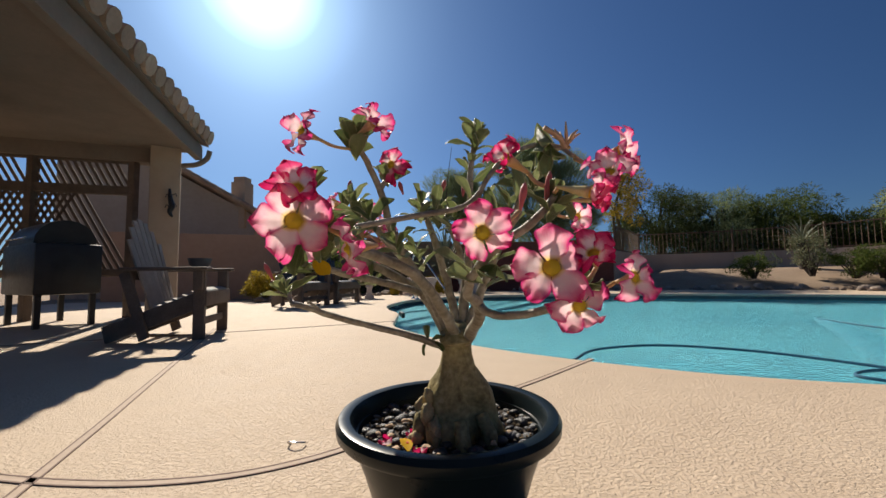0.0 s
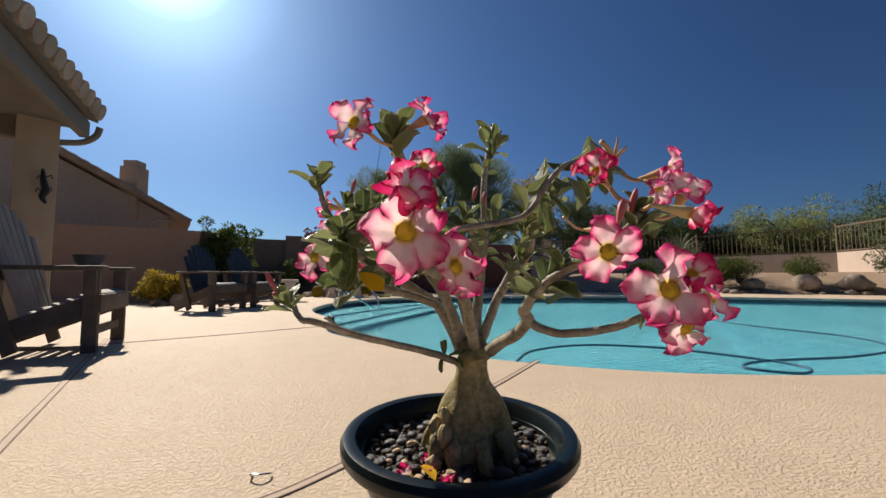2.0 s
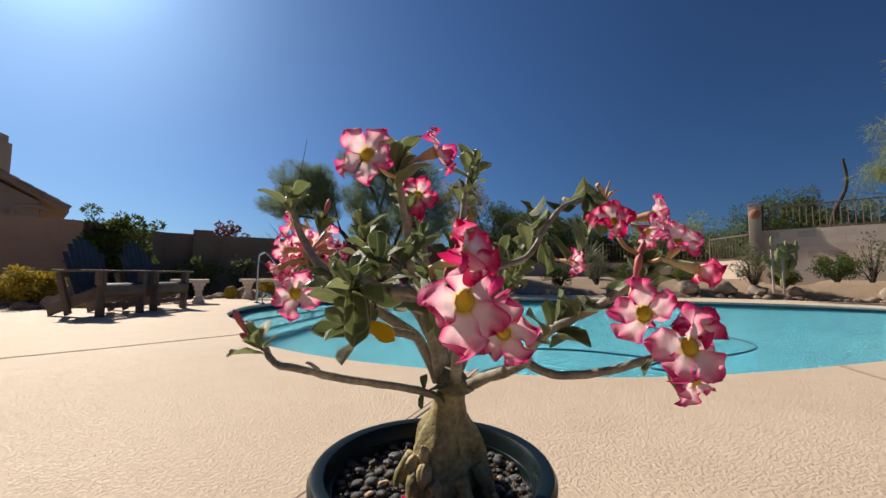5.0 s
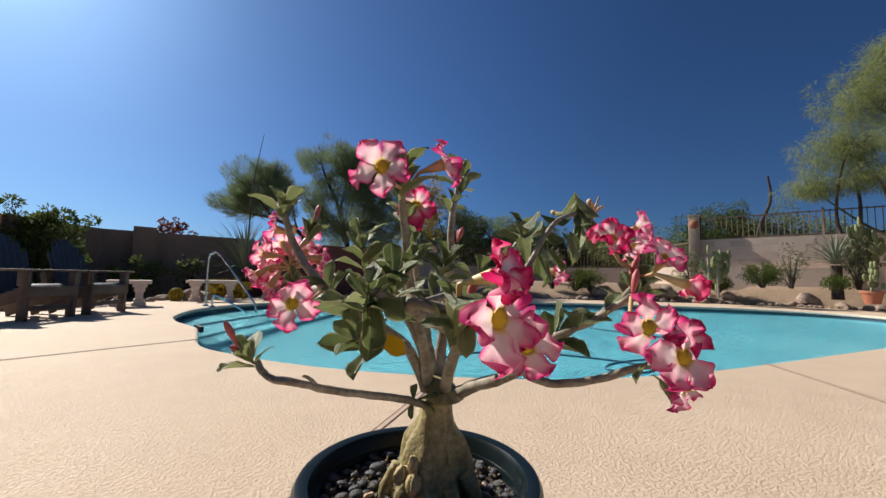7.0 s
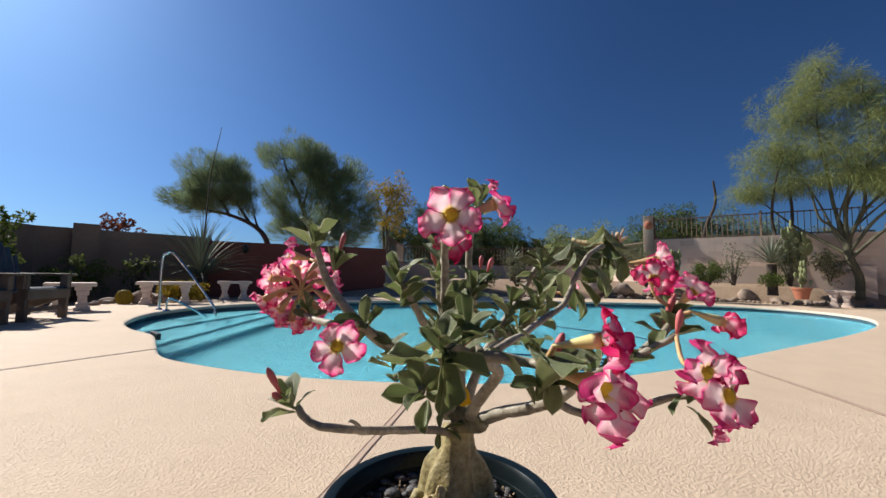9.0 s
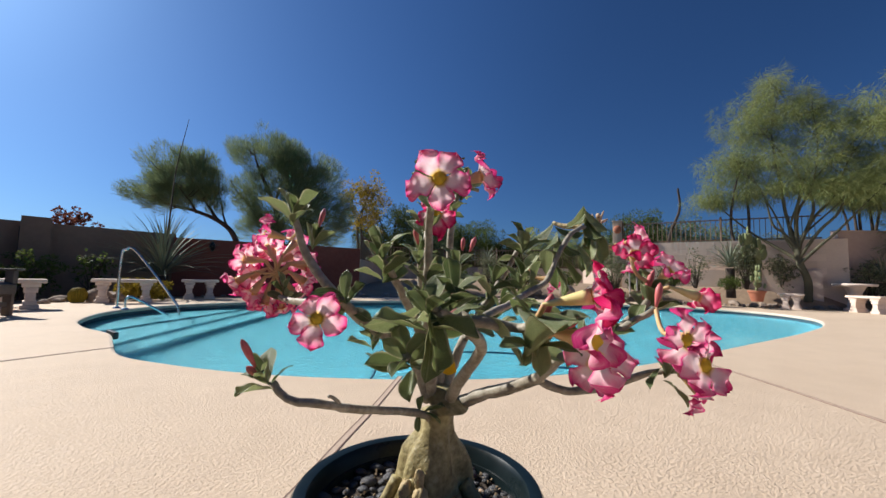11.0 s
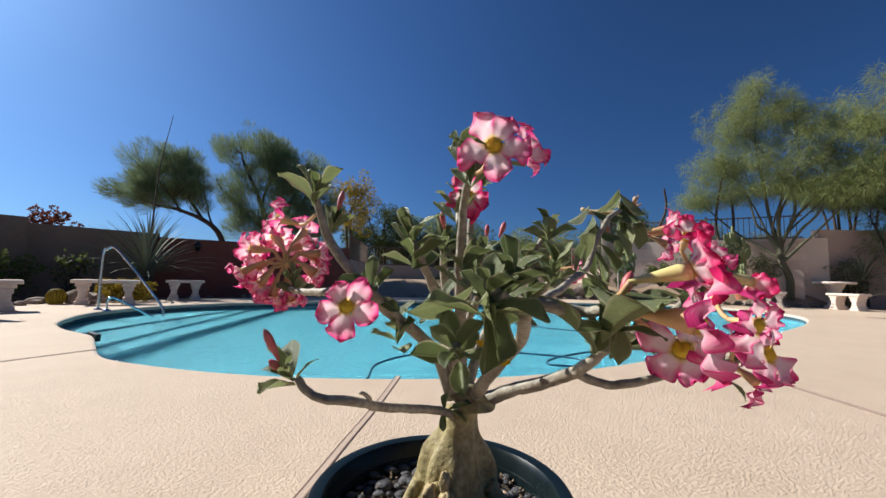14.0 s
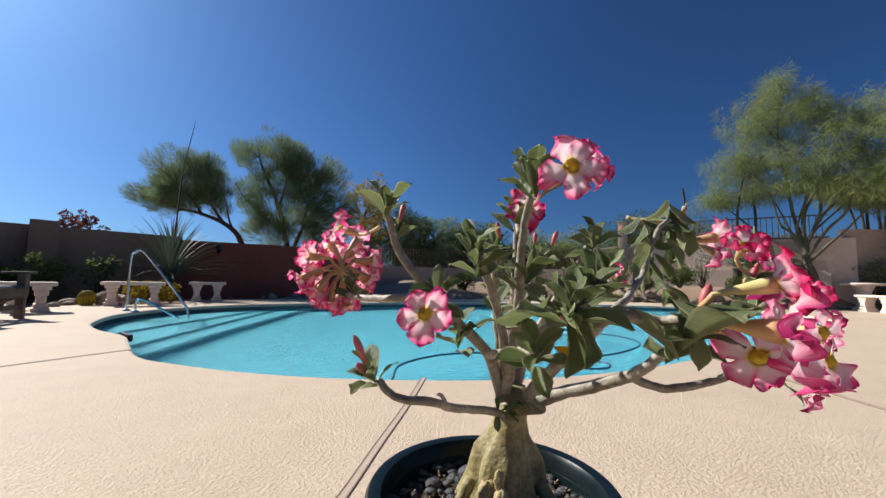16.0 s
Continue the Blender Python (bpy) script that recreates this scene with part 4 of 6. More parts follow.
shrub("yellow_bush", "rounded yellow-flowering bush at the wall foot", (-4.55, 7.75, 0), (0.5, 0.45, 0.58), LEAF_YELLOW, 31, 4200)
shrub("garden_shrub", "tall green shrub growing at the garden wall", (-4.6, 10.1, 0), (1.05, 0.6, 2.15), LEAF_HEDGE, 32, 7000, 0.09, 0.018)
shrub("clipped_hedge", "clipped round green hedge bush", (*out(9.15, 4.65), 0.55), (0.55, 0.55, 0.72), LEAF_HEDGE, 33, 5000, 0.04, 0.012)
shrub("clipped_hedge", "clipped round green hedge bush", (*out(6.95, 7.7), 0.3), (0.55, 0.55, 0.8), LEAF_HEDGE, 34, 4500, 0.04, 0.012)
shrub("low_bush", "small dark bush in the planting bed", (*out(9.85, 3.75), 0.5), (0.35, 0.35, 0.4), LEAF_HEDGE, 35, 1500, 0.05, 0.012)
shrub("yellow_bush", "yellow-green plant behind the stone bench", (-1.2, 10.1, 0), (0.5, 0.3, 0.42), LEAF_YELLOW, 36)
shrub("red_flower_tree", "rust-red blooming treetop above the garden wall", (-3.65, 15.9, 0.0), (0.8, 0.6, 3.05), LEAF_RUST, 37, 5000, 0.09, 0.03)
shrub("sage_shrub", "grey-green leggy shrub against the block wall", (*out(9.7, 4.4), 0.55), (0.4, 0.35, 1.3), LEAF_SAGE, 38, 700, 0.06, 0.014)
shrub("sage_shrub", "grey-green leggy shrub against the block wall", (*out(10.3, 3.6), 0.55), (0.5, 0.4, 1.4), LEAF_SAGE, 39, 1600, 0.06, 0.014)


def rosette(name, label, at, n, length, width, leaf, seed, rise=0.6, trunk=0.0, category="agave"):
    """Sword leaves in a rosette."""
    rng = np.random.default_rng(seed)
    ob = thing(name, label, category, at)
    if trunk:
        part("trunk", tubed([(0, 0, -0.05), (0.02, 0, trunk * 0.5), (0, 0, trunk)], [0.13, 0.11, 0.12], 10), BARK_DARK, ob, smooth=80)
    for i in range(n):
        a, e = 2.4 * i + rng.normal() * 0.1, rise * (1.45 * i / n) + 0.12 + rng.normal() * 0.05
        L = length * rng.uniform(0.8, 1.1)
        d, up = Vector((math.cos(a), math.sin(a), 0)), Vector((0, 0, 1))
        s = d.cross(up)
        bm, rings = bmesh.new(), []
        for k in range(6):
            t = k / 5
            ee = e + 0.25 * (1 - t) - 0.15 * t
            p = d * (0.03 + L * t * math.cos(ee)) + up * (trunk + 0.03 + L * t * math.sin(ee))
            w = width * (0.7 + 0.9 * t) * (1 - t) ** 0.6 + 0.002
            rings.append([bm.verts.new(p - s * w), bm.verts.new(p - up * w * 0.35), bm.verts.new(p + s * w), bm.verts.new(p + up * w * 0.12)])
        for r0_, r1_ in zip(rings, rings[1:]):
            for q in range(4):
                bm.faces.new((r0_[q], r0_[(q + 1) % 4], r1_[(q + 1) % 4], r1_[q]))
        part("leaf", bm, leaf, ob, smooth=60)
    return ob


ag = rosette("desert_spoon", "spiky grey-green desert spoon with tall dry flower stalk", (-1.0, 11.7, 0), 150, 1.55, 0.016, LEAF_AGAVE, 41, 1.0, 0.5)
part("flower_stalk", tubed(spline([(0, 0, 0.7), (0.05, 0, 2.0), (0.1, 0, 3.2), (0.28, 0, 4.55)]), [0.028 - 0.0012 * i for i in range(19)], 6), BARK_DARK, ag, "tall thin dry flower stalk")
rosette("yucca", "spiky pale yucca rosette on a short trunk", (13.25, 5.0, 0.3), 80, 0.85, 0.018, LEAF_AGAVE, 42, 0.9, 0.85, "yucca")
rosette("yucca", "spiky pale yucca rosette on a short trunk", (16.0, 2.3, 0.1), 70, 0.85, 0.018, LEAF_AGAVE, 43, 0.9, 0.7, "yucca")
rosette("yucca", "spiky grey yucca on a dark trunk in the bed", (*out(7.1, 9.0), 0.5), 55, 0.75, 0.018, LEAF_AGAVE, 44, 0.9, 0.75, "yucca")


def pad_cactus(at, seed, n=16, size=0.22, label="tall prickly pear cactus with flat green pads"):
    rng = np.random.default_rng(seed)
    ob = thing("prickly_pear", label, "cactus", at)
    pads = [((0, 0, 0.0), 0, 0)]
    spots = [(Vector((0, 0, 0)), 0.0, 0)]
    while len(spots) < n:
        b, a, lev = spots[rng.integers(0, len(spots))]
        if lev > 4:
            continue
        t = a + rng.normal() * 0.45
        t = max(-0.8, min(0.8, t))
        spots.append((b + Vector((math.sin(t) * size * 1.05, rng.normal() * 0.06, math.cos(t) * size * 1.25)), t, lev + 1))
    for b, a, lev in spots:
        bm = bmesh.new()
        bmesh.ops.create_uvsphere(bm, u_segments=12, v_segments=8, radius=1.0)
        for v in bm.verts:
            v.co = Vector((v.co.x * size * 0.48 * (1 + 0.25 * v.co.z), v.co.y * 0.035, v.co.z * size * 0.72))
        part("pad", bm, CACTUS, ob, smooth=80).matrix_basis = pose(b.x, b.y, b.z + size * 0.7, 0, math.degrees(a), rng.uniform(-40, 40))
    return ob


pad_cactus((11.5, 6.95, 0.35), 51, 52, 0.21, "tall pale green prickly pear cactus tied to stakes")
pad_cactus((14.0, 4.6, 0.5), 52, 60, 0.26, "large dark prickly pear cactus beside the palo verde")
bc = thing("barrel_cactus", "small golden barrel cactus by the stones", "cactus", (-2.1, 9.6, 0))
for k in range(20):
    a = 2 * math.pi * k / 20
    part("rib", tubed([Vector((math.cos(a) * r_, math.sin(a) * r_, z_)) for r_, z_ in ((0.12, 0.0), (0.19, 0.1), (0.19, 0.2), (0.12, 0.3), (0.02, 0.33))], [0.02, 0.036, 0.036, 0.026, 0.01], 6), LEAF_YELLOW, bc, smooth=80)
bc.scale = (0.62, 0.62, 0.8)
ob = tagged(part("boulder", rock(3, (0.5, 0.42, 0.36), 0.4), BOULDER), "rounded grey boulder beside the barrel cactus", "rock")
ob.location = (-1.78, 9.75, -0.03)
tp = thing("terracotta_pot", "small terracotta pot with a bushy cactus in the bed", "pot", (*out(9.75, 3.25), 0.2))
part("body", lathe(bmesh.new(), [(0.001, 0), (0.13, 0), (0.19, 0.25), (0.21, 0.25), (0.21, 0.3), (0.18, 0.3), (0.16, 0.24), (0.001, 0.24)], 24), TERRACOTTA, tp)
pad_cactus((*out(9.75, 3.25), 0.42), 54, 14, 0.13, "small potted prickly pear cactus with many pads")
tagged(part("dead_saguaro_rib", tubed(spline([(16.0, 8.2, 0), (16.0, 8.1, 2.4), (16.3, 7.8, 3.7), (16.2, 7.8, 4.6)]), [0.075 - 0.002 * i for i in range(19)], 8), BARK_DARK), "bent bare dead cactus trunk above the fence", "dead trunk")

# ---- stones ----
rng = np.random.default_rng(7)
edge = [(-4.4, 7.6), (-3.8, 8.2), (-3.0, 9.2), (-2.0, 10.1), (-0.6, 11.0), (1.8, 11.5), (5.0, 11.1), (8.2, 10.1), (11.0, 8.5), (12.8, 6.6), (13.5, 5.6), (13.9, 4.4), (15.0, 3.2)]
rock_meshes = []
for k in range(9):
    me = mesh_of(rock(k + 1, (1, 1, 1), 0.45), "boulder", 50)
    me.materials.append(BOULDER)
    rock_meshes.append(me)
for k in range(290):
    i = rng.integers(0, len(edge) - 1) if k < 90 else rng.integers(5, len(edge) - 1)
    p = Vector((*edge[i], 0)).lerp(Vector((*edge[i + 1], 0)), rng.uniform())
    s = 0.08 + 0.17 * rng.uniform() ** 3
    p += (Vector((5, 5, 0)) - p).normalized() * rng.uniform(-0.35, 0.3)
    ob = tagged(new("boulder", rock_meshes[k % 9]), "rounded brown landscape boulder at the edge of the bed", "rock", "bed stones")
    ob.matrix_basis = pose(p.x + rng.normal() * 0.1, p.y + rng.normal() * 0.1, 0.0, 0, 0, rng.uniform(0, 360)) @ Matrix.Diagonal((s * rng.uniform(0.9, 1.5), s, s * rng.uniform(0.6, 0.9), 1))
for x, y, s in ((11.3, 8.35, 0.6), (11.9, 7.8, 0.45), (12.5, 7.2, 0.4), (10.6, 8.9, 0.55), (9.6, 9.5, 0.45), (13.6, 5.8, 0.45), (-4.0, 7.35, 0.35), (-3.6, 7.45, 0.3), (-3.3, 7.6, 0.35), (-4.4, 7.3, 0.25), (-1.6, 9.8, 0.3)):
    ob = tagged(new("boulder", rock_meshes[int(abs(x * 10)) % 9]), "large weathered landscape boulder in the bed", "rock", "bed stones")
    ob.matrix_basis = pose(x, y, 0.1 if x > 5 else -0.06, 0, 0, x * 50) @ Matrix.Diagonal((s * 1.2, s, s * 0.85, 1))

for x, y, s in ((-4.1, 7.5, 0.26), (-3.8, 7.42, 0.2), (-3.5, 7.36, 0.24), (-3.25, 7.45, 0.18), (-3.62, 7.62, 0.22), (-3.95, 7.72, 0.24), (-1.75, 9.7, 0.26), (-1.6, 9.62, 0.2)):
    ob = tagged(new("river_rock", rock_meshes[int(abs(x * 20)) % 9]), "smooth dark river rock at the edge of the bed", "rock", "dark river rocks")
    ob.matrix_basis = pose(x, y, -0.04, 0, 0, x * 70) @ Matrix.Diagonal((s * 1.3, s, s * 0.7, 1))

for k in range(34):
    x, y, s = -4.6 + 1.4 * rng.uniform(), 7.25 + 0.6 * rng.uniform(), rng.uniform(0.11, 0.22)
    ob = tagged(new("river_rock", rock_meshes[k % 9]), "smooth dark river rock at the edge of the bed", "rock", "dark river rocks")
    ob.matrix_basis = pose(x, y, 0.0, 0, 0, 37 * k) @ Matrix.Diagonal((s * 1.4, s, s * 0.62, 1))

# ---- small things round the deck ----
bowl = tagged(part("bowl", lathe(bmesh.new(), [(0.001, 0.0), (0.06, 0.0), (0.08, 0.04), (0.095, 0.1), (0.103, 0.1), (0.088, 0.04), (0.06, 0.012), (0.001, 0.012)], 28), BLUE), "dark blue glazed bowl standing on the chair arm", "bowl")
bowl.location = (-2.57, 3.35, 0.589)
deco = thing("wall_decoration", "black metal branding-style decoration hung on the garden wall", "ornament", (-3.4, 11.98, 1.14), 13.7)
for x in (-0.16, 0.16):
    part("bar", boxed((0.05, 0.025, 0.62), Matrix.Translation((x, 0, 0.05)), 0.004), BLACK, deco)
part("crossbar", boxed((0.32, 0.02, 0.05), Matrix.Translation((0, 0, -0.02)), 0.004), BLACK, deco)
lan = thing("wall_lantern", "small dark metal lantern on the red wall", "lantern", (0.02, 12.4, 1.33))
part("bracket", boxed((0.05, 0.1, 0.05), Matrix.Translation((0, 0.03, 0.1))), BLACK, lan)
part("cage", lathe(bmesh.new(), [(0.001, -0.14), (0.03, -0.12), (0.085, 0.0), (0.07, 0.06), (0.03, 0.11), (0.001, 0.14)], 8), BLACK, lan)
hook = tagged(part("deck_hook", tubed(spline([(-0.425, 1.045, -0.003), (-0.43, 1.03, 0.012), (-0.405, 1.02, 0.016), (-0.385, 1.03, 0.012), (-0.382, 1.045, 0.006)], 5), 0.0025, 8), STEEL), "small bent metal hook set in the deck", "hook")
drain = thing("drain_cover", "round tan plastic drain cover set flush in deck", "drain", (11.1, 1.5, 0))
part("lid", lathe(bmesh.new(), [(0.001, 0.012), (0.11, 0.012), (0.125, 0.004), (0.125, -0.01)], 28), STUCCO_TAN, drain)
part("ring", lathe(bmesh.new(), [(0.128, 0.006), (0.15, 0.006), (0.152, -0.01)], 28), SEAM_DARK, drain)
skim = thing("skimmer_fitting", "dark pool wall fitting just above the waterline", "pool fitting", (-1.0, 5.3, -0.06), -70)
part("plate", boxed((0.3, 0.04, 0.07), Matrix(), 0.008), BLACK, skim)
shrub("low_juniper", "dark spreading juniper against the taupe wall", (-3.2, 11.0, 0), (0.65, 0.4, 1.0), LEAF_HEDGE, 61, 3200, 0.07, 0.012)
shrub("leafy_stalk_plant", "bright green leafy plant on thin stalks by the wall", (-2.2, 11.2, 0), (0.35, 0.3, 1.15), LEAF_HEDGE, 62, 300, 0.09, 0.028)

# stakes of the tall cactus, more bushes and shade trees along the bed
for x, y in ((11.1, 6.9), (11.25, 6.75)):
    tagged(part("wooden_stake", beamed((x, y, 0.2), (x + 0.02, y + 0.03, 1.35), 0.04, 0.04, 0.004), WOOD_SUNLIT), "thin pale wooden stake beside the tall cactus", "stake", "cactus stakes")
for (x, y), z, size, sd in (((9.4, 9.75), 0.3, (0.6, 0.55, 0.75), 71), ((10.7, 9.15), 0.35, (0.55, 0.5, 0.65), 72), ((7.4, 10.9), 0.3, (0.6, 0.5, 0.7), 73), ((12.35, 7.4), 0.35, (0.4, 0.4, 0.5), 74)):
    shrub("clipped_hedge", "clipped round green hedge bush", (x, y, z), size, LEAF_HEDGE, sd, 5000, 0.04, 0.01)
for (x, y), z, size, sd in (((11.9, 7.9), 0.4, (0.55, 0.5, 1.25), 75), ((8.6, 10.6), 0.35, (0.5, 0.5, 1.2), 76), ((14.75, 4.2), 0.5, (0.5, 0.4, 1.2), 77), ((15.7, 2.5), 0.2, (0.6, 0.5, 1.3), 78)):
    shrub("sage_shrub", "grey-green leggy shrub in the planting bed", (x, y, z), size, LEAF_SAGE, sd, 2200, 0.07, 0.013)
for (x, y), sd in (((16.5, 1.6), 81), ((16.9, 0.2), 83)):
    tree("shade_tree", "dark multi-stemmed desert tree against the end wall", (x, y, 0.1), 0.05,
         [((x - 0.2, y + 0.5, 2.7), 0.1), ((x, y + 0.15, 3.2), 0.1), ((x + 0.1, y - 0.3, 3.3), 0.1), ((x, y - 0.6, 2.8), 0.1), ((x - 0.3, y, 2.4), 0.1)],
         [(x, y, 3.1, 0.8, 0.9, 0.8), (x - 0.2, y, 1.9, 0.6, 0.8, 0.6)], BARK_DARK, LEAF_MESQUITE, sd, 90, 0.26, 6500, 0.18, 0.006, 0.7)
rosette("yucca", "spiky grey-green yucca among the shrubs at the end wall", (15.4, 1.6, 0.0), 60, 0.7, 0.016, LEAF_AGAVE, 45, 0.95, 0.35, "yucca")


# ---- glazed pot with black pebbles ----
GLAZE = simple("dark_teal_glaze", (0.004, 0.008, 0.009, 1), (0.008, 0.015, 0.017, 1), 6, 0.3, 0.0006, 14, spec=0.2)
SOIL = simple("potting_soil", (0.022, 0.016, 0.012, 1), (0.07, 0.05, 0.036, 1), 60, 0.95, 0.004, 160)
PEBBLE = simple("black_pebble", (0.018, 0.018, 0.02, 1), (0.065, 0.063, 0.065, 1), 25, 0.42, 0.0006, 200, vary=0.5)
POT = Vector((0.066, 0.774, 0))
RIM_R, RIM_Z = 0.233, 0.207
SOIL_Z = 0.157
pot = thing("flower_pot", "round glazed dark teal ceramic pot standing on the deck", "pot", POT)
part("body", lathe(bmesh.new(), [(0.001, 0.0), (0.135, 0.0), (0.15, 0.008), (0.178, 0.1), (0.2, RIM_Z - 0.05), (0.203, RIM_Z - 0.034), (0.19, RIM_Z - 0.034), (0.186, RIM_Z - 0.06), (0.17, 0.1), (0.001, 0.09)], 72), GLAZE, pot)
part("rim", lathe(bmesh.new(), [(0.203, RIM_Z - 0.036), (RIM_R - 0.005, RIM_Z - 0.033), (RIM_R, RIM_Z - 0.026), (RIM_R + 0.001, RIM_Z - 0.012), (RIM_R - 0.005, RIM_Z - 0.002), (RIM_R - 0.014, RIM_Z), (RIM_R - 0.027, RIM_Z - 0.003), (RIM_R - 0.034, RIM_Z - 0.012), (RIM_R - 0.04, RIM_Z - 0.04), (0.186, RIM_Z - 0.06)], 96), GLAZE, pot, "thick rolled glossy rim")
bm = bmesh.new()
bmesh.ops.create_circle(bm, cap_ends=True, cap_tris=True, segments=48, radius=0.196, matrix=Matrix.Translation((0, 0, SOIL_Z)))
bmesh.ops.subdivide_edges(bm, edges=bm.edges, cuts=3)
for v in bm.verts:
    v.co.z += 0.006 * noise.noise(v.co * 22)
part("soil", bm, SOIL, pot, "dark gritty potting soil")

rng = np.random.default_rng(11)
crumb = thing("bark_crumbs", "dry brown crumbs and leaf scraps between the pebbles", "debris", POT, kind="stuff")
bm = bmesh.new()
for k in range(420):
    r, a = 0.186 * math.sqrt(rng.uniform()), rng.uniform(0, 2 * math.pi)
    box(bm, (rng.uniform(0.002, 0.008), rng.uniform(0.002, 0.005), 0.002), pose(r * math.cos(a), r * math.sin(a), SOIL_Z + rng.uniform(0.002, 0.012), rng.normal() * 25, rng.normal() * 25, rng.uniform(0, 360)))
part("crumb", bm, simple("dry_crumbs", (0.09, 0.06, 0.035, 1), (0.30, 0.22, 0.13, 1), 90, 0.9, 0, 60), crumb)
mulch = thing("pebble_mulch", "layer of rounded black pebbles covering the potting soil", "pebbles", POT)
pebbles = []
for k in range(8):
    me = mesh_of(rock(k + 31, (1, 0.72 + 0.05 * (k % 4), 0.5), 0.16), "pebble", 80)
    me.materials.append(PEBBLE)
    pebbles.append(me)
spots = []
tries = 0
while len(spots) < 230 and tries < 6000:
    tries += 1
    r, a = 0.188 * math.sqrt(rng.uniform()), rng.uniform(0, 2 * math.pi)
    x, y, s = r * math.cos(a), r * math.sin(a), rng.uniform(0.017, 0.040)
    if math.hypot(x - 0.02, y + 0.0) < 0.066:
        continue
    if any(math.hypot(x - u, y - v) < 0.42 * (s + w) for u, v, w in spots):
        continue
    spots.append((x, y, s))
    ob = part("pebble", pebbles[rng.integers(0, 8)], PEBBLE, mulch)
    ob.matrix_basis = pose(x, y, SOIL_Z - 0.002 + rng.uniform(0, 0.006), rng.normal() * 14, rng.normal() * 14, rng.uniform(0, 360)) @ Matrix.Diagonal((s, s, s, 1))

# ---- desert rose ----
def bark_material(name, tones=((0.12, 0.09, 0.036, 1), (0.28, 0.23, 0.105, 1), (0.44, 0.375, 0.19, 1))):
    m = Mat(name, 0.55, 0, 0.35)
    v = m.coords()
    f = m.mix(0.45, m.noise(v, 16.0, 5), m.noise(v, 90.0, 3))
    c = m.ramp(f, [(0.34, tones[0]), (0.5, tones[1]), (0.64, tones[2])])
    spots_ = m.ramp(m.noise(v, 45.0, 2), [(0.62, (0, 0, 0, 1)), (0.72, (1, 1, 1, 1))])
    m.color(m.mix(m.math("MULTIPLY", spots_, 0.35), c, (0.44, 0.39, 0.28, 1)))
    m.bump(m.mix(0.4, m.noise(v, 30.0, 4), m.noise(v, 150.0, 2)), 0.004, 1.0)
    return m.m


def rose_leaf_material():
    m = Mat("desert_rose_leaf", 0.34, 0, 0.5)
    uv = m.n("ShaderNodeUVMap")
    uv.uv_map = "UVMap"
    sep = m.n("ShaderNodeSeparateXYZ")
    m.link(uv.outputs[0], sep.inputs[0])
    rib = m.math("ABSOLUTE", m.math("SUBTRACT", sep.outputs[0], 0.5))
    base = m.ramp(m.mix(0.6, m.rnd(), m.noise(m.coords(), 60.0, 3)), [(0.15, (0.04, 0.068, 0.018, 1)), (0.5, (0.135, 0.17, 0.06, 1)), (0.85, (0.33, 0.36, 0.17, 1))])
    veined = m.mix(m.ramp(rib, [(0.0, (1, 1, 1, 1)), (0.05, (0, 0, 0, 1))]), base, (0.24, 0.26, 0.12, 1))
    edge = m.mix(m.ramp(rib, [(0.42, (0, 0, 0, 1)), (0.48, (0.9, 0.9, 0.9, 1))]), veined, (0.40, 0.38, 0.22, 1))
    m.color(edge)
    m.bump(m.noise(m.coords(), 110.0, 3), 0.0012, 0.6)
    return m.translucent(0.36).m


def petal_material(name, mid, margin, throat=(0.86, 0.60, 0.09, 1)):
    m = Mat(name, 0.5, 0, 0.25)
    uv = m.n("ShaderNodeUVMap")
    uv.uv_map = "UVMap"
    sep = m.n("ShaderNodeSeparateXYZ")
    m.link(uv.outputs[0], sep.inputs[0])
    across = m.math("MULTIPLY", m.math("ABSOLUTE", m.math("SUBTRACT", sep.outputs[0], 0.5)), 2.0)
    reach = m.math("MAXIMUM", m.math("POWER", sep.outputs[1], 2.4), m.math("MULTIPLY", m.math("POWER", across, 2.6), m.math("MINIMUM", m.math("MULTIPLY", sep.outputs[1], 2.2), 1.0)))
    streak = m.n("ShaderNodeTexNoise", Scale=9.0, Detail=3.0)
    mp = m.n("ShaderNodeMapping")
    mp.inputs["Scale"].default_value = (6, 0.7, 1)
    m.link(uv.outputs[0], mp.inputs[0])
    m.link(mp.outputs[0], streak.inputs["Vector"])
    r = m.math("ADD", reach, m.math("MULTIPLY", m.math("SUBTRACT", streak.outputs[0], 0.5), 0.45))
    r = m.math("ADD", r, m.math("MULTIPLY", m.math("SUBTRACT", m.rnd(), 0.5), 0.25))
    pale = (0.93, 0.72, 0.73, 1)
    c = m.ramp(r, [(0.06, pale), (0.38, mid), (0.82, margin), (1.0, (margin[0] * 0.75, margin[1] * 0.5, margin[2] * 0.7, 1))])
    c = m.mix(m.ramp(sep.outputs[1], [(0.06, (1, 1, 1, 1)), (0.20, (0, 0, 0, 1))]), c, throat)
    m.color(c)
    m.bump(streak.outputs[0], 0.0012, 0.5)
    return m.translucent(0.5).m


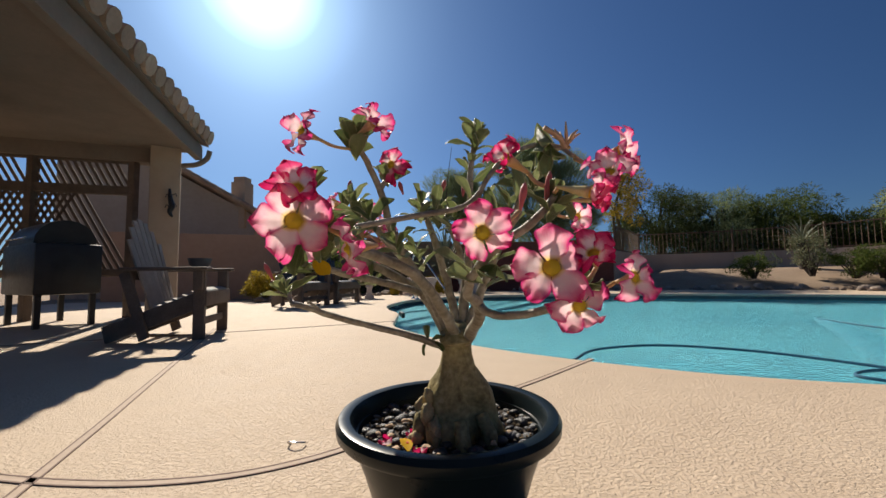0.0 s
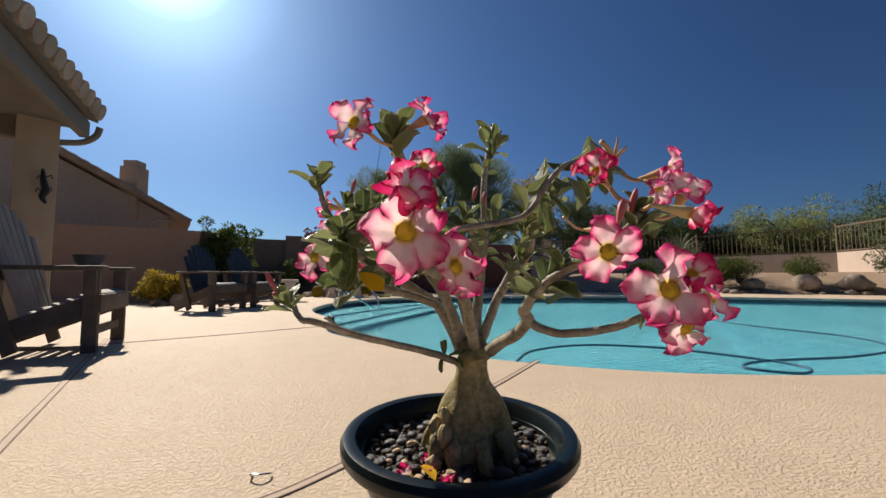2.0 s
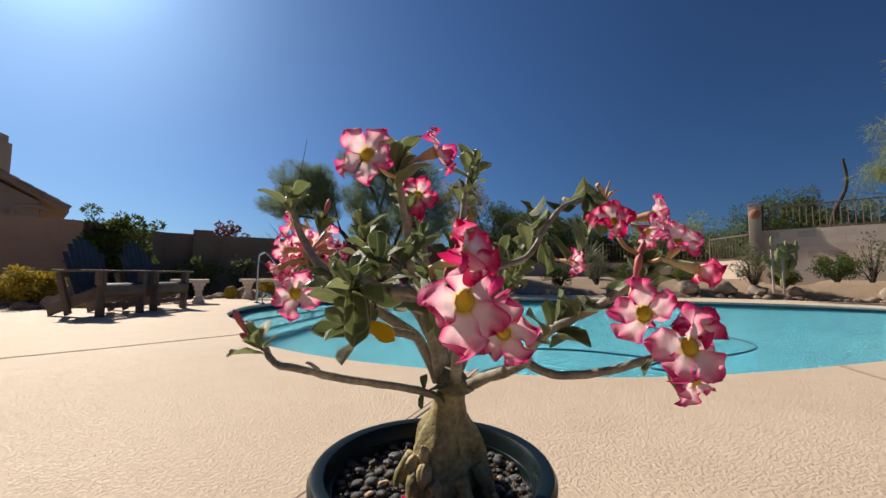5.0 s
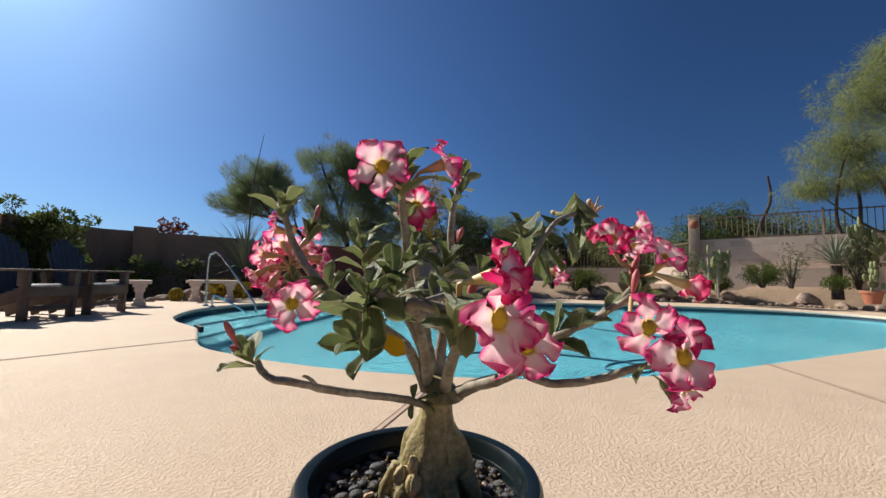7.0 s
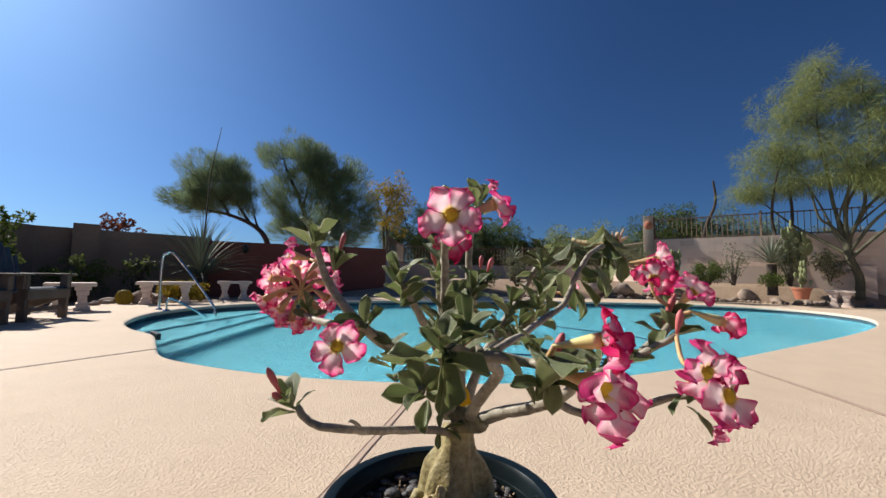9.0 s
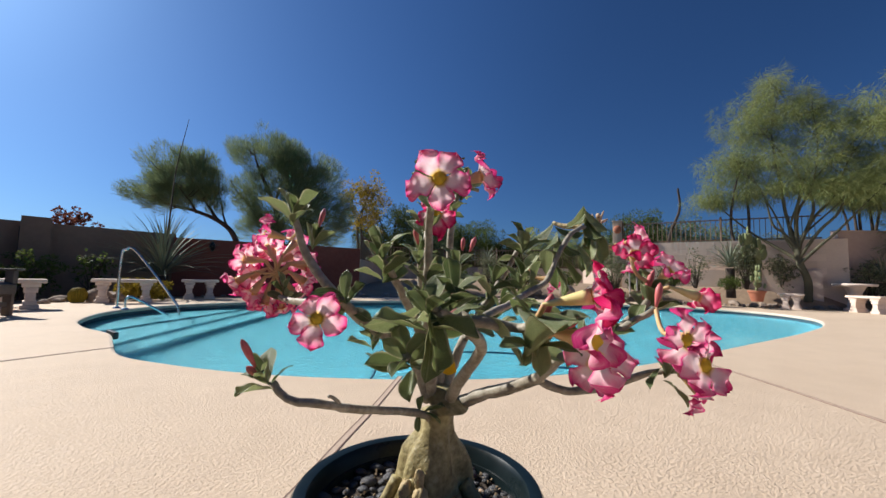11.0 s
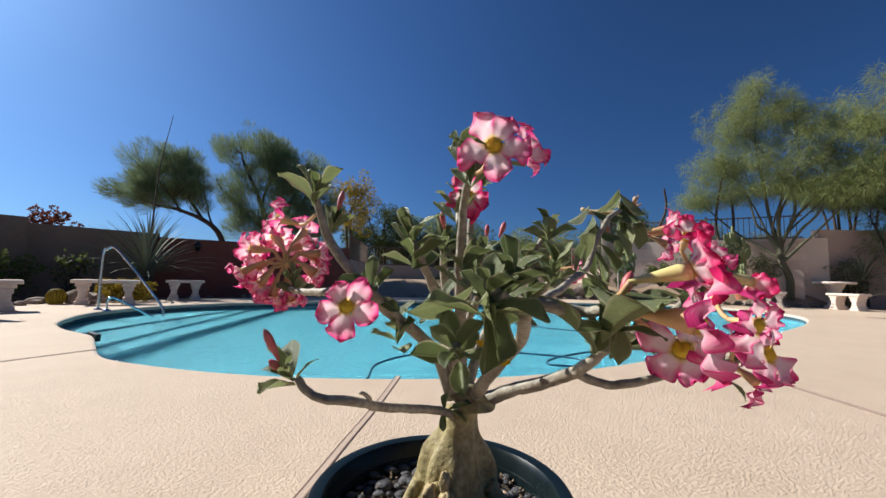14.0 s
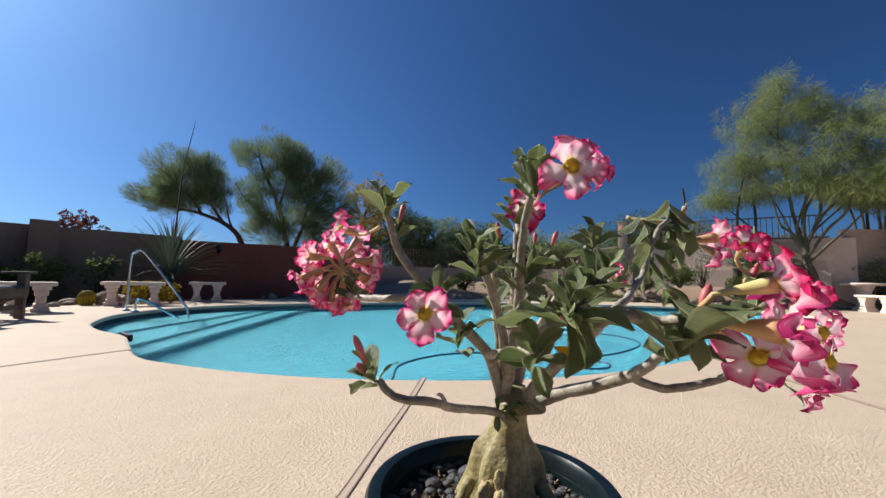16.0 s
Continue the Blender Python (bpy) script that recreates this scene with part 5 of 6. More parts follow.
BARK_ROSE = bark_material("desert_rose_bark")
BARK_BRANCH = bark_material("desert_rose_branch_bark", ((0.15, 0.125, 0.09, 1), (0.29, 0.255, 0.195, 1), (0.44, 0.40, 0.32, 1)))
LEAF_ROSE = rose_leaf_material()
LEAF_OLD = leaf_material("yellowed_leaf", (0.55, 0.30, 0.01, 1), (0.75, 0.46, 0.03, 1), 0.3)
PETAL = petal_material("pale_pink_petal", (0.90, 0.44, 0.54, 1), (0.78, 0.07, 0.27, 1))
PETAL_DEEP = petal_material("deep_pink_petal", (0.82, 0.11, 0.27, 1), (0.70, 0.02, 0.14, 1))
TUBE = simple("flower_tube", (0.50, 0.34, 0.10, 1), (0.62, 0.36, 0.24, 1), 60, 0.5, 0, 60)
TUBE_YELLOW = simple("yellow_flower_tube", (0.62, 0.50, 0.16, 1), (0.72, 0.62, 0.30, 1), 60, 0.5, 0, 60)
STAMEN = leaf_material("stamen_cone", (0.74, 0.48, 0.03, 1), (0.90, 0.68, 0.08, 1), 0.35)
BUD = simple("flower_bud", (0.42, 0.06, 0.08, 1), (0.55, 0.16, 0.15, 1), 70, 0.5, 0, 60)
SCAR = simple("pale_scar_tissue", (0.24, 0.17, 0.075, 1), (0.55, 0.44, 0.24, 1), 35, 0.7, 0.004, 90)
DRY = simple("dry_petal", (0.42, 0.28, 0.17, 1), (0.60, 0.44, 0.30, 1), 80, 0.8, 0.001, 120)


def blade(stations, curl, fold, wave=0.0, seed=0, cols=5):
    """A thin leaf or petal along +y from the origin; stations: (share of length, half width); curl: how far the tip turns down."""
    bm = bmesh.new()
    uv = bm.loops.layers.uv.new("UVMap")
    rows, tex = [], {}
    for i, (t, w) in enumerate(stations):
        line = []
        for k in range(cols):
            u = k / (cols - 1) * 2 - 1
            ripple = wave * t * (abs(u) * math.sin(11 * t + seed * 2.1 + (3 if u > 0 else 0)) + (0.5 * t * t * math.sin(7 * u + seed * 1.7) if cols > 8 else 0))
            v = bm.verts.new((u * w, t - 0.06 * u * u * t, fold * abs(u) * w - curl * t * t + ripple))
            tex[v] = (0.5 + 0.5 * u, t)
            line.append(v)
        rows.append(line)
    for r0_, r1_ in zip(rows, rows[1:]):
        for k in range(cols - 1):
            f = bm.faces.new((r0_[k], r0_[k + 1], r1_[k + 1], r1_[k]))
            for lp in f.loops:
                lp[uv].uv = tex[lp.vert]
    return bm


def outline(shape, tip, n=8):
    """Stations of an obovate blade."""
    return [(t, max(0.012, shape * (math.sin(math.pi * min(1, t ** 0.8 * 0.62 + 0.02)) ** 1.15) * (1 - max(0, (t - tip) / (1 - tip)) ** 2.2) ** 0.5)) for t in (math.sin(0.5 * math.pi * i / (n - 1)) for i in range(n))]


rose_leaves = []
for k, (curl, fold, shape) in enumerate(((0.12, 0.7, 0.22), (0.3, 0.5, 0.25), (-0.08, 0.9, 0.21), (0.42, 0.4, 0.23), (0.02, 0.6, 0.26), (0.2, 1.0, 0.22))):
    me = mesh_of(blade(outline(shape, 0.8, 11), curl, fold, 0.05, k, 7), "leaf", 180)
    me.materials.append(LEAF_ROSE)
    rose_leaves.append(me)
petal_forms = {}
for name_, mat_ in (("pale", PETAL), ("deep", PETAL_DEEP)):
    petal_forms[name_] = []
    for k, (curl, shape) in enumerate(((0.12, 0.47), (0.3, 0.5), (-0.04, 0.46), (0.42, 0.49))):
        st = [(t, max(0.04, shape * (math.sin(math.pi * min(1, t * 0.66 + 0.05)) ** 0.9) * (1 - max(0, (t - 0.66) / 0.34) ** 2.4) ** 0.5)) for t in (math.sin(0.5 * math.pi * i / 12) for i in range(13))]
        me = mesh_of(blade(st, curl, 0.22, 0.27, k, 11), "petal", 180)
        me.materials.append(mat_)
        petal_forms[name_].append(me)

rose = thing("desert_rose", "blooming desert rose with swollen trunk and pink flowers", "plant", (0, 0, 0))
FORK = Vector((0.090, 0.748, 0.358))

# swollen trunk
bm = bmesh.new()
prof = [(0.140, 0.076, 0.094, 0.781), (0.159, 0.077, 0.094, 0.780), (0.177, 0.075, 0.092, 0.778), (0.200, 0.072, 0.090, 0.774), (0.224, 0.069, 0.088, 0.770), (0.247, 0.063, 0.086, 0.765), (0.270, 0.055, 0.085, 0.761), (0.287, 0.045, 0.085, 0.758), (0.303, 0.036, 0.086, 0.753), (0.326, 0.031, 0.087, 0.749), (0.346, 0.031, 0.088, 0.746), (0.361, 0.033, 0.089, 0.705), (0.376, 0.033, 0.089, 0.744), (0.391, 0.02, 0.089, 0.743)]
rings = []
for z, r, cx, cy in prof:
    ring = []
    for k in range(40):
        a = 2 * math.pi * k / 40
        low = max(0.0, (0.39 - z) / 0.2)
        lobe = 1 + low * (0.15 * math.cos(3 * a + 0.6) + 0.11 * math.cos(5 * a + 1.9) + 0.06 * math.cos(8 * a + z * 20)) + 0.17 * noise.noise(Vector((math.cos(a) * 1.6, math.sin(a) * 1.6, z * 16))) + 0.05 * noise.noise(Vector((math.cos(a) * 5, math.sin(a) * 5, z * 40)))
        ring.append(bm.verts.new((cx + r * lobe * math.cos(a), cy + r * lobe * math.sin(a), z)))
    rings.append(ring)
for r0_, r1_ in zip(rings, rings[1:]):
    for k in range(40):
        bm.faces.new((r0_[k], r0_[(k + 1) % 40], r1_[(k + 1) % 40], r1_[k]))
bm.faces.new(rings[-1])
trunk = part("trunk", bm, BARK_ROSE, rose, "swollen grey-brown caudex trunk", 180)
for pts, rad in (([(0.036, 0.743, 0.235), (0.018, 0.723, 0.205), (0.014, 0.713, 0.170), (0.018, 0.708, 0.148)], [0.012, 0.016, 0.013, 0.008]),
                 ([(0.051, 0.723, 0.220), (0.041, 0.698, 0.190), (0.046, 0.690, 0.165), (0.048, 0.686, 0.146)], [0.01, 0.014, 0.012, 0.008]),
                 ([(0.136, 0.728, 0.210), (0.151, 0.713, 0.180), (0.156, 0.708, 0.146)], [0.014, 0.016, 0.01]),
                 ([(0.096, 0.703, 0.205), (0.101, 0.688, 0.175), (0.106, 0.683, 0.146)], [0.014, 0.015, 0.01]),
                 ([(0.026, 0.788, 0.220), (0.006, 0.793, 0.180), (0.004, 0.793, 0.146)], [0.012, 0.014, 0.009])):
    part("root", tubed(spline(pts, 4), [rad[min(len(rad) - 1, int(i / 4))] for i in range(4 * (len(pts) - 1) + 1)], 10), BARK_ROSE, trunk, "gnarled surface root", 180)
def burl(seed, a, b, c):
    """A knotted, rounded swelling of scar tissue."""
    bm = bmesh.new()
    bmesh.ops.create_uvsphere(bm, u_segments=18, v_segments=12, radius=1.0)
    off = Vector((seed * 5.1, seed * 2.3, seed * 1.9))
    for v in bm.verts:
        d = 1 + 0.38 * noise.noise(v.co * 1.6 + off) + 0.16 * noise.noise(v.co * 5 + off)
        v.co = Vector((v.co.x * a * d, v.co.y * b * d, v.co.z * c * d))
    return bm


for k, (x, y, z, a, b, c) in enumerate(((0.022, 0.722, 0.186, 0.018, 0.017, 0.026), (0.030, 0.708, 0.216, 0.013, 0.012, 0.022), (0.016, 0.736, 0.222, 0.013, 0.013, 0.02), (0.046, 0.694, 0.190, 0.014, 0.012, 0.022), (0.032, 0.716, 0.248, 0.009, 0.009, 0.016), (0.008, 0.700, 0.172, 0.015, 0.011, 0.012))):
    part("burl", burl(k, a, b, c), SCAR, trunk, "pale yellowish dried burl", 180).location = (x, y, z)


def branch(points, r0_, r1_, steps=5):
    q = spline(points, steps)
    n = len(q)
    for i, p in enumerate(q):
        if 0 < i < n - 1:
            p += 0.0022 * Vector((noise.noise(p * 60), noise.noise(p * 60 + Vector((9, 0, 0))), noise.noise(p * 60 + Vector((0, 9, 0)))))
    rad = [r0_ + (r1_ - r0_) * i / (n - 1) for i in range(n)]
    rad = [r * (1 + 0.12 * noise.noise(p * 70)) for r, p in zip(rad, q)]
    return part("branch", tubed(q, rad, 10), BARK_BRANCH, rose, smooth=180)


KINK, M1 = Vector((0.138, 0.545, 0.445)), Vector((-0.079, 0.436, 0.550))
LOW_R = Vector((0.255, 0.392, 0.480))
TIP_R, ROS_R, ROS_L = Vector((0.189, 0.388, 0.564)), Vector((-0.047, 0.366, 0.553)), Vector((-0.125, 0.440, 0.570))
branch([(0.071, 0.744, 0.334), (0.039, 0.725, 0.353), (-0.023, 0.692, 0.378), (-0.118, 0.642, 0.411), (-0.180, 0.595, 0.440), (-0.213, 0.628, 0.443), (-0.228, 0.645, 0.462)], 0.0075, 0.0042)
branch([(-0.151, 0.615, 0.425), (-0.160, 0.604, 0.441), (-0.170, 0.600, 0.447)], 0.0035, 0.002)
branch([FORK + Vector((0.02, -0.02, 0.0)), (0.126, 0.666, 0.390), (0.138, 0.595, 0.420), KINK, (0.122, 0.512, 0.465), (0.139, 0.474, 0.501), (0.167, 0.433, 0.528), TIP_R], 0.0125, 0.0042)
branch([KINK, (0.150, 0.519, 0.435), (0.185, 0.502, 0.431), (0.231, 0.471, 0.442), (0.255, 0.448, 0.458), (0.268, 0.419, 0.470), (0.262, 0.395, 0.478)], 0.0072, 0.004)
branch([FORK + Vector((0.0, -0.03, 0.01)), (0.070, 0.655, 0.424), (0.030, 0.551, 0.496), M1, (-0.041, 0.407, 0.548), ROS_R], 0.0112, 0.004)
branch([M1, (-0.076, 0.455, 0.555), (-0.094, 0.447, 0.555), ROS_L], 0.008, 0.005)
branch([M1, (0.011, 0.467, 0.569), (0.120, 0.512, 0.596), (0.155, 0.519, 0.636), (0.180, 0.519, 0.668), (0.225, 0.526, 0.688), (0.268, 0.541, 0.690), (0.290, 0.535, 0.672)], 0.0046, 0.0035)
branch([FORK + Vector((-0.02, 0, 0.015)), (0.038, 0.693, 0.454), (-0.012, 0.628, 0.555), (-0.036, 0.595, 0.650), (-0.060, 0.547, 0.716)], 0.0108, 0.0045)
branch([FORK + Vector((-0.025, 0.0, 0.01)), (0.018, 0.732, 0.454), (-0.074, 0.690, 0.513), (-0.140, 0.665, 0.562), (-0.182, 0.688, 0.622), (-0.206, 0.692, 0.682)], 0.0112, 0.0048)
branch([FORK + Vector((0.01, 0.02, 0.02)), (0.109, 0.773, 0.474), (0.124, 0.775, 0.602), (0.122, 0.770, 0.700), (0.136, 0.760, 0.793)], 0.0125, 0.0048)
branch([FORK + Vector((0.02, 0.015, 0.02)), (0.150, 0.754, 0.474), (0.192, 0.713, 0.573), (0.235, 0.680, 0.670)], 0.0112, 0.0045)
branch([FORK + Vector((-0.02, 0.0, 0.03)), (0.028, 0.702, 0.474), (-0.042, 0.652, 0.564), (-0.094, 0.630, 0.630)], 0.0102, 0.0048)
branch([(0.018, 0.732, 0.454), (-0.024, 0.651, 0.474), (-0.087, 0.560, 0.497), (-0.124, 0.486, 0.512)], 0.008, 0.0048)
branch([FORK + Vector((0.0, 0.02, 0.02)), (0.069, 0.763, 0.474), (0.039, 0.741, 0.584), (0.020, 0.720, 0.645)], 0.0108, 0.0048)
branch([(0.150, 0.754, 0.474), (0.173, 0.676, 0.534), (0.172, 0.619, 0.574), (0.151, 0.591, 0.605)], 0.008, 0.0045)
branch([(0.109, 0.773, 0.474), (0.095, 0.712, 0.554), (0.066, 0.668, 0.615)], 0.008, 0.0045)
branch([(-0.140, 0.665, 0.562), (-0.162, 0.762, 0.552), (-0.171, 0.869, 0.549), (-0.177, 0.925, 0.553)], 0.007, 0.005)
branch([(-0.033, 0.602, 0.650), (-0.024, 0.620, 0.675), (-0.015, 0.617, 0.687)], 0.005, 0.0035)
branch([(0.167, 0.433, 0.528), (0.212, 0.421, 0.559), (0.239, 0.413, 0.592)], 0.006, 0.004)


def place_leaf(at, way, length, up=None, mesh=None, mat=None):
    """A leaf at a point, growing along way."""
    y = Vector(way).normalized()
    z = Vector(up) if up else Vector((0, 0, 1))
    x = y.cross(z)
    x = x.normalized() if x.length > 1e-4 else Vector((1, 0, 0))
    z = x.cross(y)
    m = Matrix(((x.x, y.x, z.x), (x.y, y.y, z.y), (x.z, y.z, z.z))).to_4x4()
    ob = part("leaf", mesh or rose_leaves[rng.integers(0, 6)], mat or LEAF_ROSE, rose)
    ob.matrix_basis = Matrix.Translation(at) @ m @ pose(0, 0, 0, 0, rng.normal() * 18, 0) @ Matrix.Diagonal((length, length, length, 1))
    return ob


def whorl(at, axis, n, length, spread=0.9, stalk=0.03):
    n, length = round(n * 1.35), 0.014 + length * 0.64
    """Leaves round a shoot tip, the inner ones more upright."""
    at, axis = Vector(at), Vector(axis).normalized()
    side = axis.orthogonal().normalized()
    a0 = rng.uniform(0, 6.28)
    for i in range(n):
        a = a0 + 2.4 * i
        out = (side * math.cos(a) + axis.cross(side) * math.sin(a))
        e = spread * (1.15 - 0.75 * i / n)
        way = axis * math.cos(e) + out * math.sin(e)
        place_leaf(at - axis * stalk * (1 - i / n), way, length * rng.uniform(0.75, 1.15) * (1 - 0.25 * i / n), axis)


UP = Vector((0, 0, 1))
# top shoots
whorl((0.136, 0.758, 0.797), (0, 0, 1), 8, 0.075, 0.85, 0.04)
whorl((0.128, 0.773, 0.749), (0.3, -0.2, 1), 5, 0.05, 1.0, 0.03)
whorl((-0.063, 0.546, 0.719), (-0.05, 0.0, 1), 9, 0.085, 0.75, 0.035)
whorl((-0.020, 0.620, 0.685), (0.2, -0.1, 1), 7, 0.055, 1.0, 0.03)
whorl((-0.206, 0.691, 0.686), (0, 0, 1), 6, 0.07, 0.8, 0.02)
whorl((-0.156, 0.756, 0.656), (0.2, 0, 1), 5, 0.045, 0.5, 0.02)
whorl((0.020, 0.720, 0.650), (0, 0, 1), 8, 0.065, 1.0, 0.05)
whorl((0.066, 0.668, 0.620), (0.1, -0.2, 1), 8, 0.065, 1.0, 0.05)
whorl((0.151, 0.591, 0.610), (0.1, -0.2, 1), 9, 0.06, 1.0, 0.05)
whorl((0.235, 0.676, 0.678), (0, 0, 1), 9, 0.07, 1.1, 0.04)
whorl((-0.093, 0.630, 0.637), (-0.1, -0.1, 1), 9, 0.065, 1.0, 0.05)
whorl((0.008, 0.700, 0.555), (-0.3, -0.2, 1), 6, 0.06, 1.0, 0.06)
whorl((0.118, 0.772, 0.612), (0.2, -0.3, 1), 6, 0.06, 1.0, 0.06)
whorl((0.182, 0.718, 0.553), (0.3, -0.2, 1), 6, 0.06, 1.0, 0.06)
whorl((-0.085, 0.685, 0.518), (-0.3, -0.3, 1), 6, 0.055, 1.0, 0.05)
# front rosettes
whorl(ROS_L, (-0.2, -0.4, 1), 7, 0.058, 1.1, 0.03)
whorl((-0.096, 0.442, 0.583), (0.0, -0.2, 1), 5, 0.055, 0.7, 0.03)
whorl(ROS_R, (0.0, -0.5, 1), 6, 0.06, 0.9, 0.03)
whorl((-0.124, 0.486, 0.512), (-0.5, -0.5, 0.6), 6, 0.055, 1.1, 0.03)
whorl((-0.003, 0.559, 0.556), (-0.3, -0.3, 1), 5, 0.06, 1.0, 0.04)
whorl((-0.140, 0.656, 0.571), (-0.5, -0.6, 0.6), 6, 0.055, 1.1, 0.04)
whorl((-0.174, 0.904, 0.570), (-0.2, -0.3, 1), 5, 0.05, 0.9, 0.03)
# leaves that hang along the arch and the right shoots
for at, way, ln in (((0.149, 0.519, 0.621), (0.2, -0.3, -0.9), 0.075), ((0.165, 0.519, 0.631), (0.4, -0.2, -0.7), 0.07), ((0.191, 0.514, 0.656), (0.2, -0.4, -0.8), 0.08), ((0.128, 0.519, 0.606), (-0.2, -0.2, 0.9), 0.065),
                    ((0.157, 0.520, 0.626), (0.1, 0.2, -0.9), 0.065), ((0.228, 0.513, 0.671), (0.2, -0.1, -1), 0.07), ((0.251, 0.514, 0.679), (-0.2, -0.3, -0.9), 0.075), ((0.201, 0.506, 0.656), (0.5, 0.3, -0.4), 0.07), ((0.076, 0.499, 0.587), (0.2, -0.3, 0.8), 0.06)):
    place_leaf(at, way, ln * 0.68)
for at, way, ln in (((0.144, 0.439, 0.523), (0.5, -0.4, 0.3), 0.07), ((0.142, 0.430, 0.520), (-0.4, -0.3, 0.6), 0.075), ((0.170, 0.409, 0.541), (0.7, 0.1, 0.6), 0.06), ((0.252, 0.405, 0.478), (0.4, -0.5, -0.4), 0.055), ((0.248, 0.414, 0.476), (-0.3, 0.2, -0.7), 0.05),
                    ((0.237, 0.413, 0.587), (0.5, 0.2, -0.6), 0.055), ((0.235, 0.413, 0.585), (-0.2, 0.3, 0.8), 0.055), ((-0.040, 0.379, 0.547), (-0.2, -0.3, -0.9), 0.06), ((-0.037, 0.405, 0.550), (0.2, -0.1, -0.9), 0.06), ((-0.121, 0.446, 0.564), (0.0, -0.2, -1), 0.09),
                    ((0.031, 0.720, 0.359), (-0.1, -0.4, 0.9), 0.05), ((0.039, 0.722, 0.358), (0.7, -0.6, 0.2), 0.06), ((0.044, 0.723, 0.356), (0.6, -0.6, -0.5), 0.05), ((0.029, 0.719, 0.357), (-0.4, -0.4, -0.7), 0.04)):
    place_leaf(at, way, ln * 0.68)
whorl((0.262, 0.405, 0.474), (0.2, -0.3, 0.5), 4, 0.05, 1.1, 0.02)
whorl((0.234, 0.419, 0.577), (0.2, -0.2, 0.9), 5, 0.06, 0.9, 0.03)
whorl((0.240, 0.526, 0.677), (0.1, -0.1, -1), 6, 0.07, 0.7, 0.05)
whorl((0.164, 0.656, 0.554), (0.2, -0.3, 1), 6, 0.06, 0.9, 0.05)
whorl((-0.238, 0.642, 0.470), (-0.5, -0.1, 0.9), 6, 0.05, 0.75, 0.02)
for at, axis, n, ln, sp in (((0.139, 0.474, 0.502), (-0.2, -0.5, 0.7), 3, 0.085, 1.15), ((0.150, 0.462, 0.520), (0.5, -0.3, 0.6), 3, 0.08, 1.0), ((0.180, 0.535, 0.655), (0.3, -0.1, -0.9), 4, 0.06, 0.9), ((0.100, 0.600, 0.600), (0.1, -0.4, 0.9), 4, 0.07, 1.1),
                            ((-0.050, 0.570, 0.600), (-0.2, -0.5, 0.8), 4, 0.07, 1.1), ((-0.110, 0.455, 0.545), (-0.1, -0.5, -0.4), 3, 0.085, 0.9), ((-0.046, 0.372, 0.553), (0.3, -0.2, 0.9), 3, 0.085, 0.9), ((-0.046, 0.372, 0.550), (0.5, -0.3, -0.6), 3, 0.08, 0.8)):
    whorl(at, axis, n, ln, sp, 0.04)
yellow = mesh_of(blade(outline(0.26, 0.7, 9), 0.12, 0.2, 0.02, 3), "leaf", 180)
yellow.materials.append(LEAF_OLD)
tagged(place_leaf((-0.105, 0.480, 0.516), (0.6, -0.35, -0.35), 0.042, (0, -1, 0.3), yellow, LEAF_OLD), "yellowed dying leaf")


def flower(at, face, size=0.036, form="pale", open_=0.2, tube_len=0.034, stalk=None, yellow_tube=False):
    """A trumpet flower: tube, stamen cone and five petals; face: the way it looks; open_: how far the petals lean forwards."""
    z = Vector(face).normalized()
    x = z.orthogonal().normalized()
    y = z.cross(x)
    m = Matrix(((x.x, y.x, z.x), (x.y, y.y, z.y), (x.z, y.z, z.z))).to_4x4()
    s = size / 0.036
    bm = lathe(bmesh.new(), [(0.002 * s, -tube_len * s), (0.0036 * s, -0.85 * tube_len * s), (0.0046 * s, -0.68 * tube_len * s), (0.0072 * s, -0.4 * tube_len * s), (0.0092 * s, -0.15 * tube_len * s), (0.0098 * s, 0.001), (0.007 * s, -0.005 * s), (0.004 * s, -0.02 * s)], 14)
    ob = part("flower", bm, TUBE_YELLOW if yellow_tube else TUBE, rose, "deep pink trumpet flower" if form == "deep" else "pale pink trumpet flower with deep pink edges", 180)
    ob.matrix_basis = Matrix.Translation(at) @ m @ pose(0, 0, 0, 0, 0, rng.uniform(0, 72))
    part("stamen", lathe(bmesh.new(), [(0.0088 * s, -0.002 * s), (0.0075 * s, 0.002 * s), (0.005 * s, 0.0035 * s), (0.002 * s, 0.006 * s), (0.0003, 0.007 * s)], 12), STAMEN, ob, smooth=180)
    for k in range(5):
        p = part("petal", petal_forms[form][rng.integers(0, 4)], PETAL, ob)
        tilt = math.degrees(open_) + rng.normal() * 13
        p.matrix_basis = pose(0, 0, 0, 0, 0, 72 * k + rng.normal() * 4) @ pose(0, 0.006 * s, 0, tilt, rng.normal() * 9 + 7, 0) @ Matrix.Diagonal((size * rng.uniform(0.9, 1.08),) * 3 + (1,))
    if stalk:
        part("flower_stalk", tubed(spline([stalk, Vector(stalk).lerp(Vector(at) - z * tube_len * s, 0.6) + Vector((0, 0, -0.004)), Vector(at) - z * (tube_len * s - 0.002)], 4), 0.0028, 6), TUBE, ob.parent, smooth=180)
    return ob


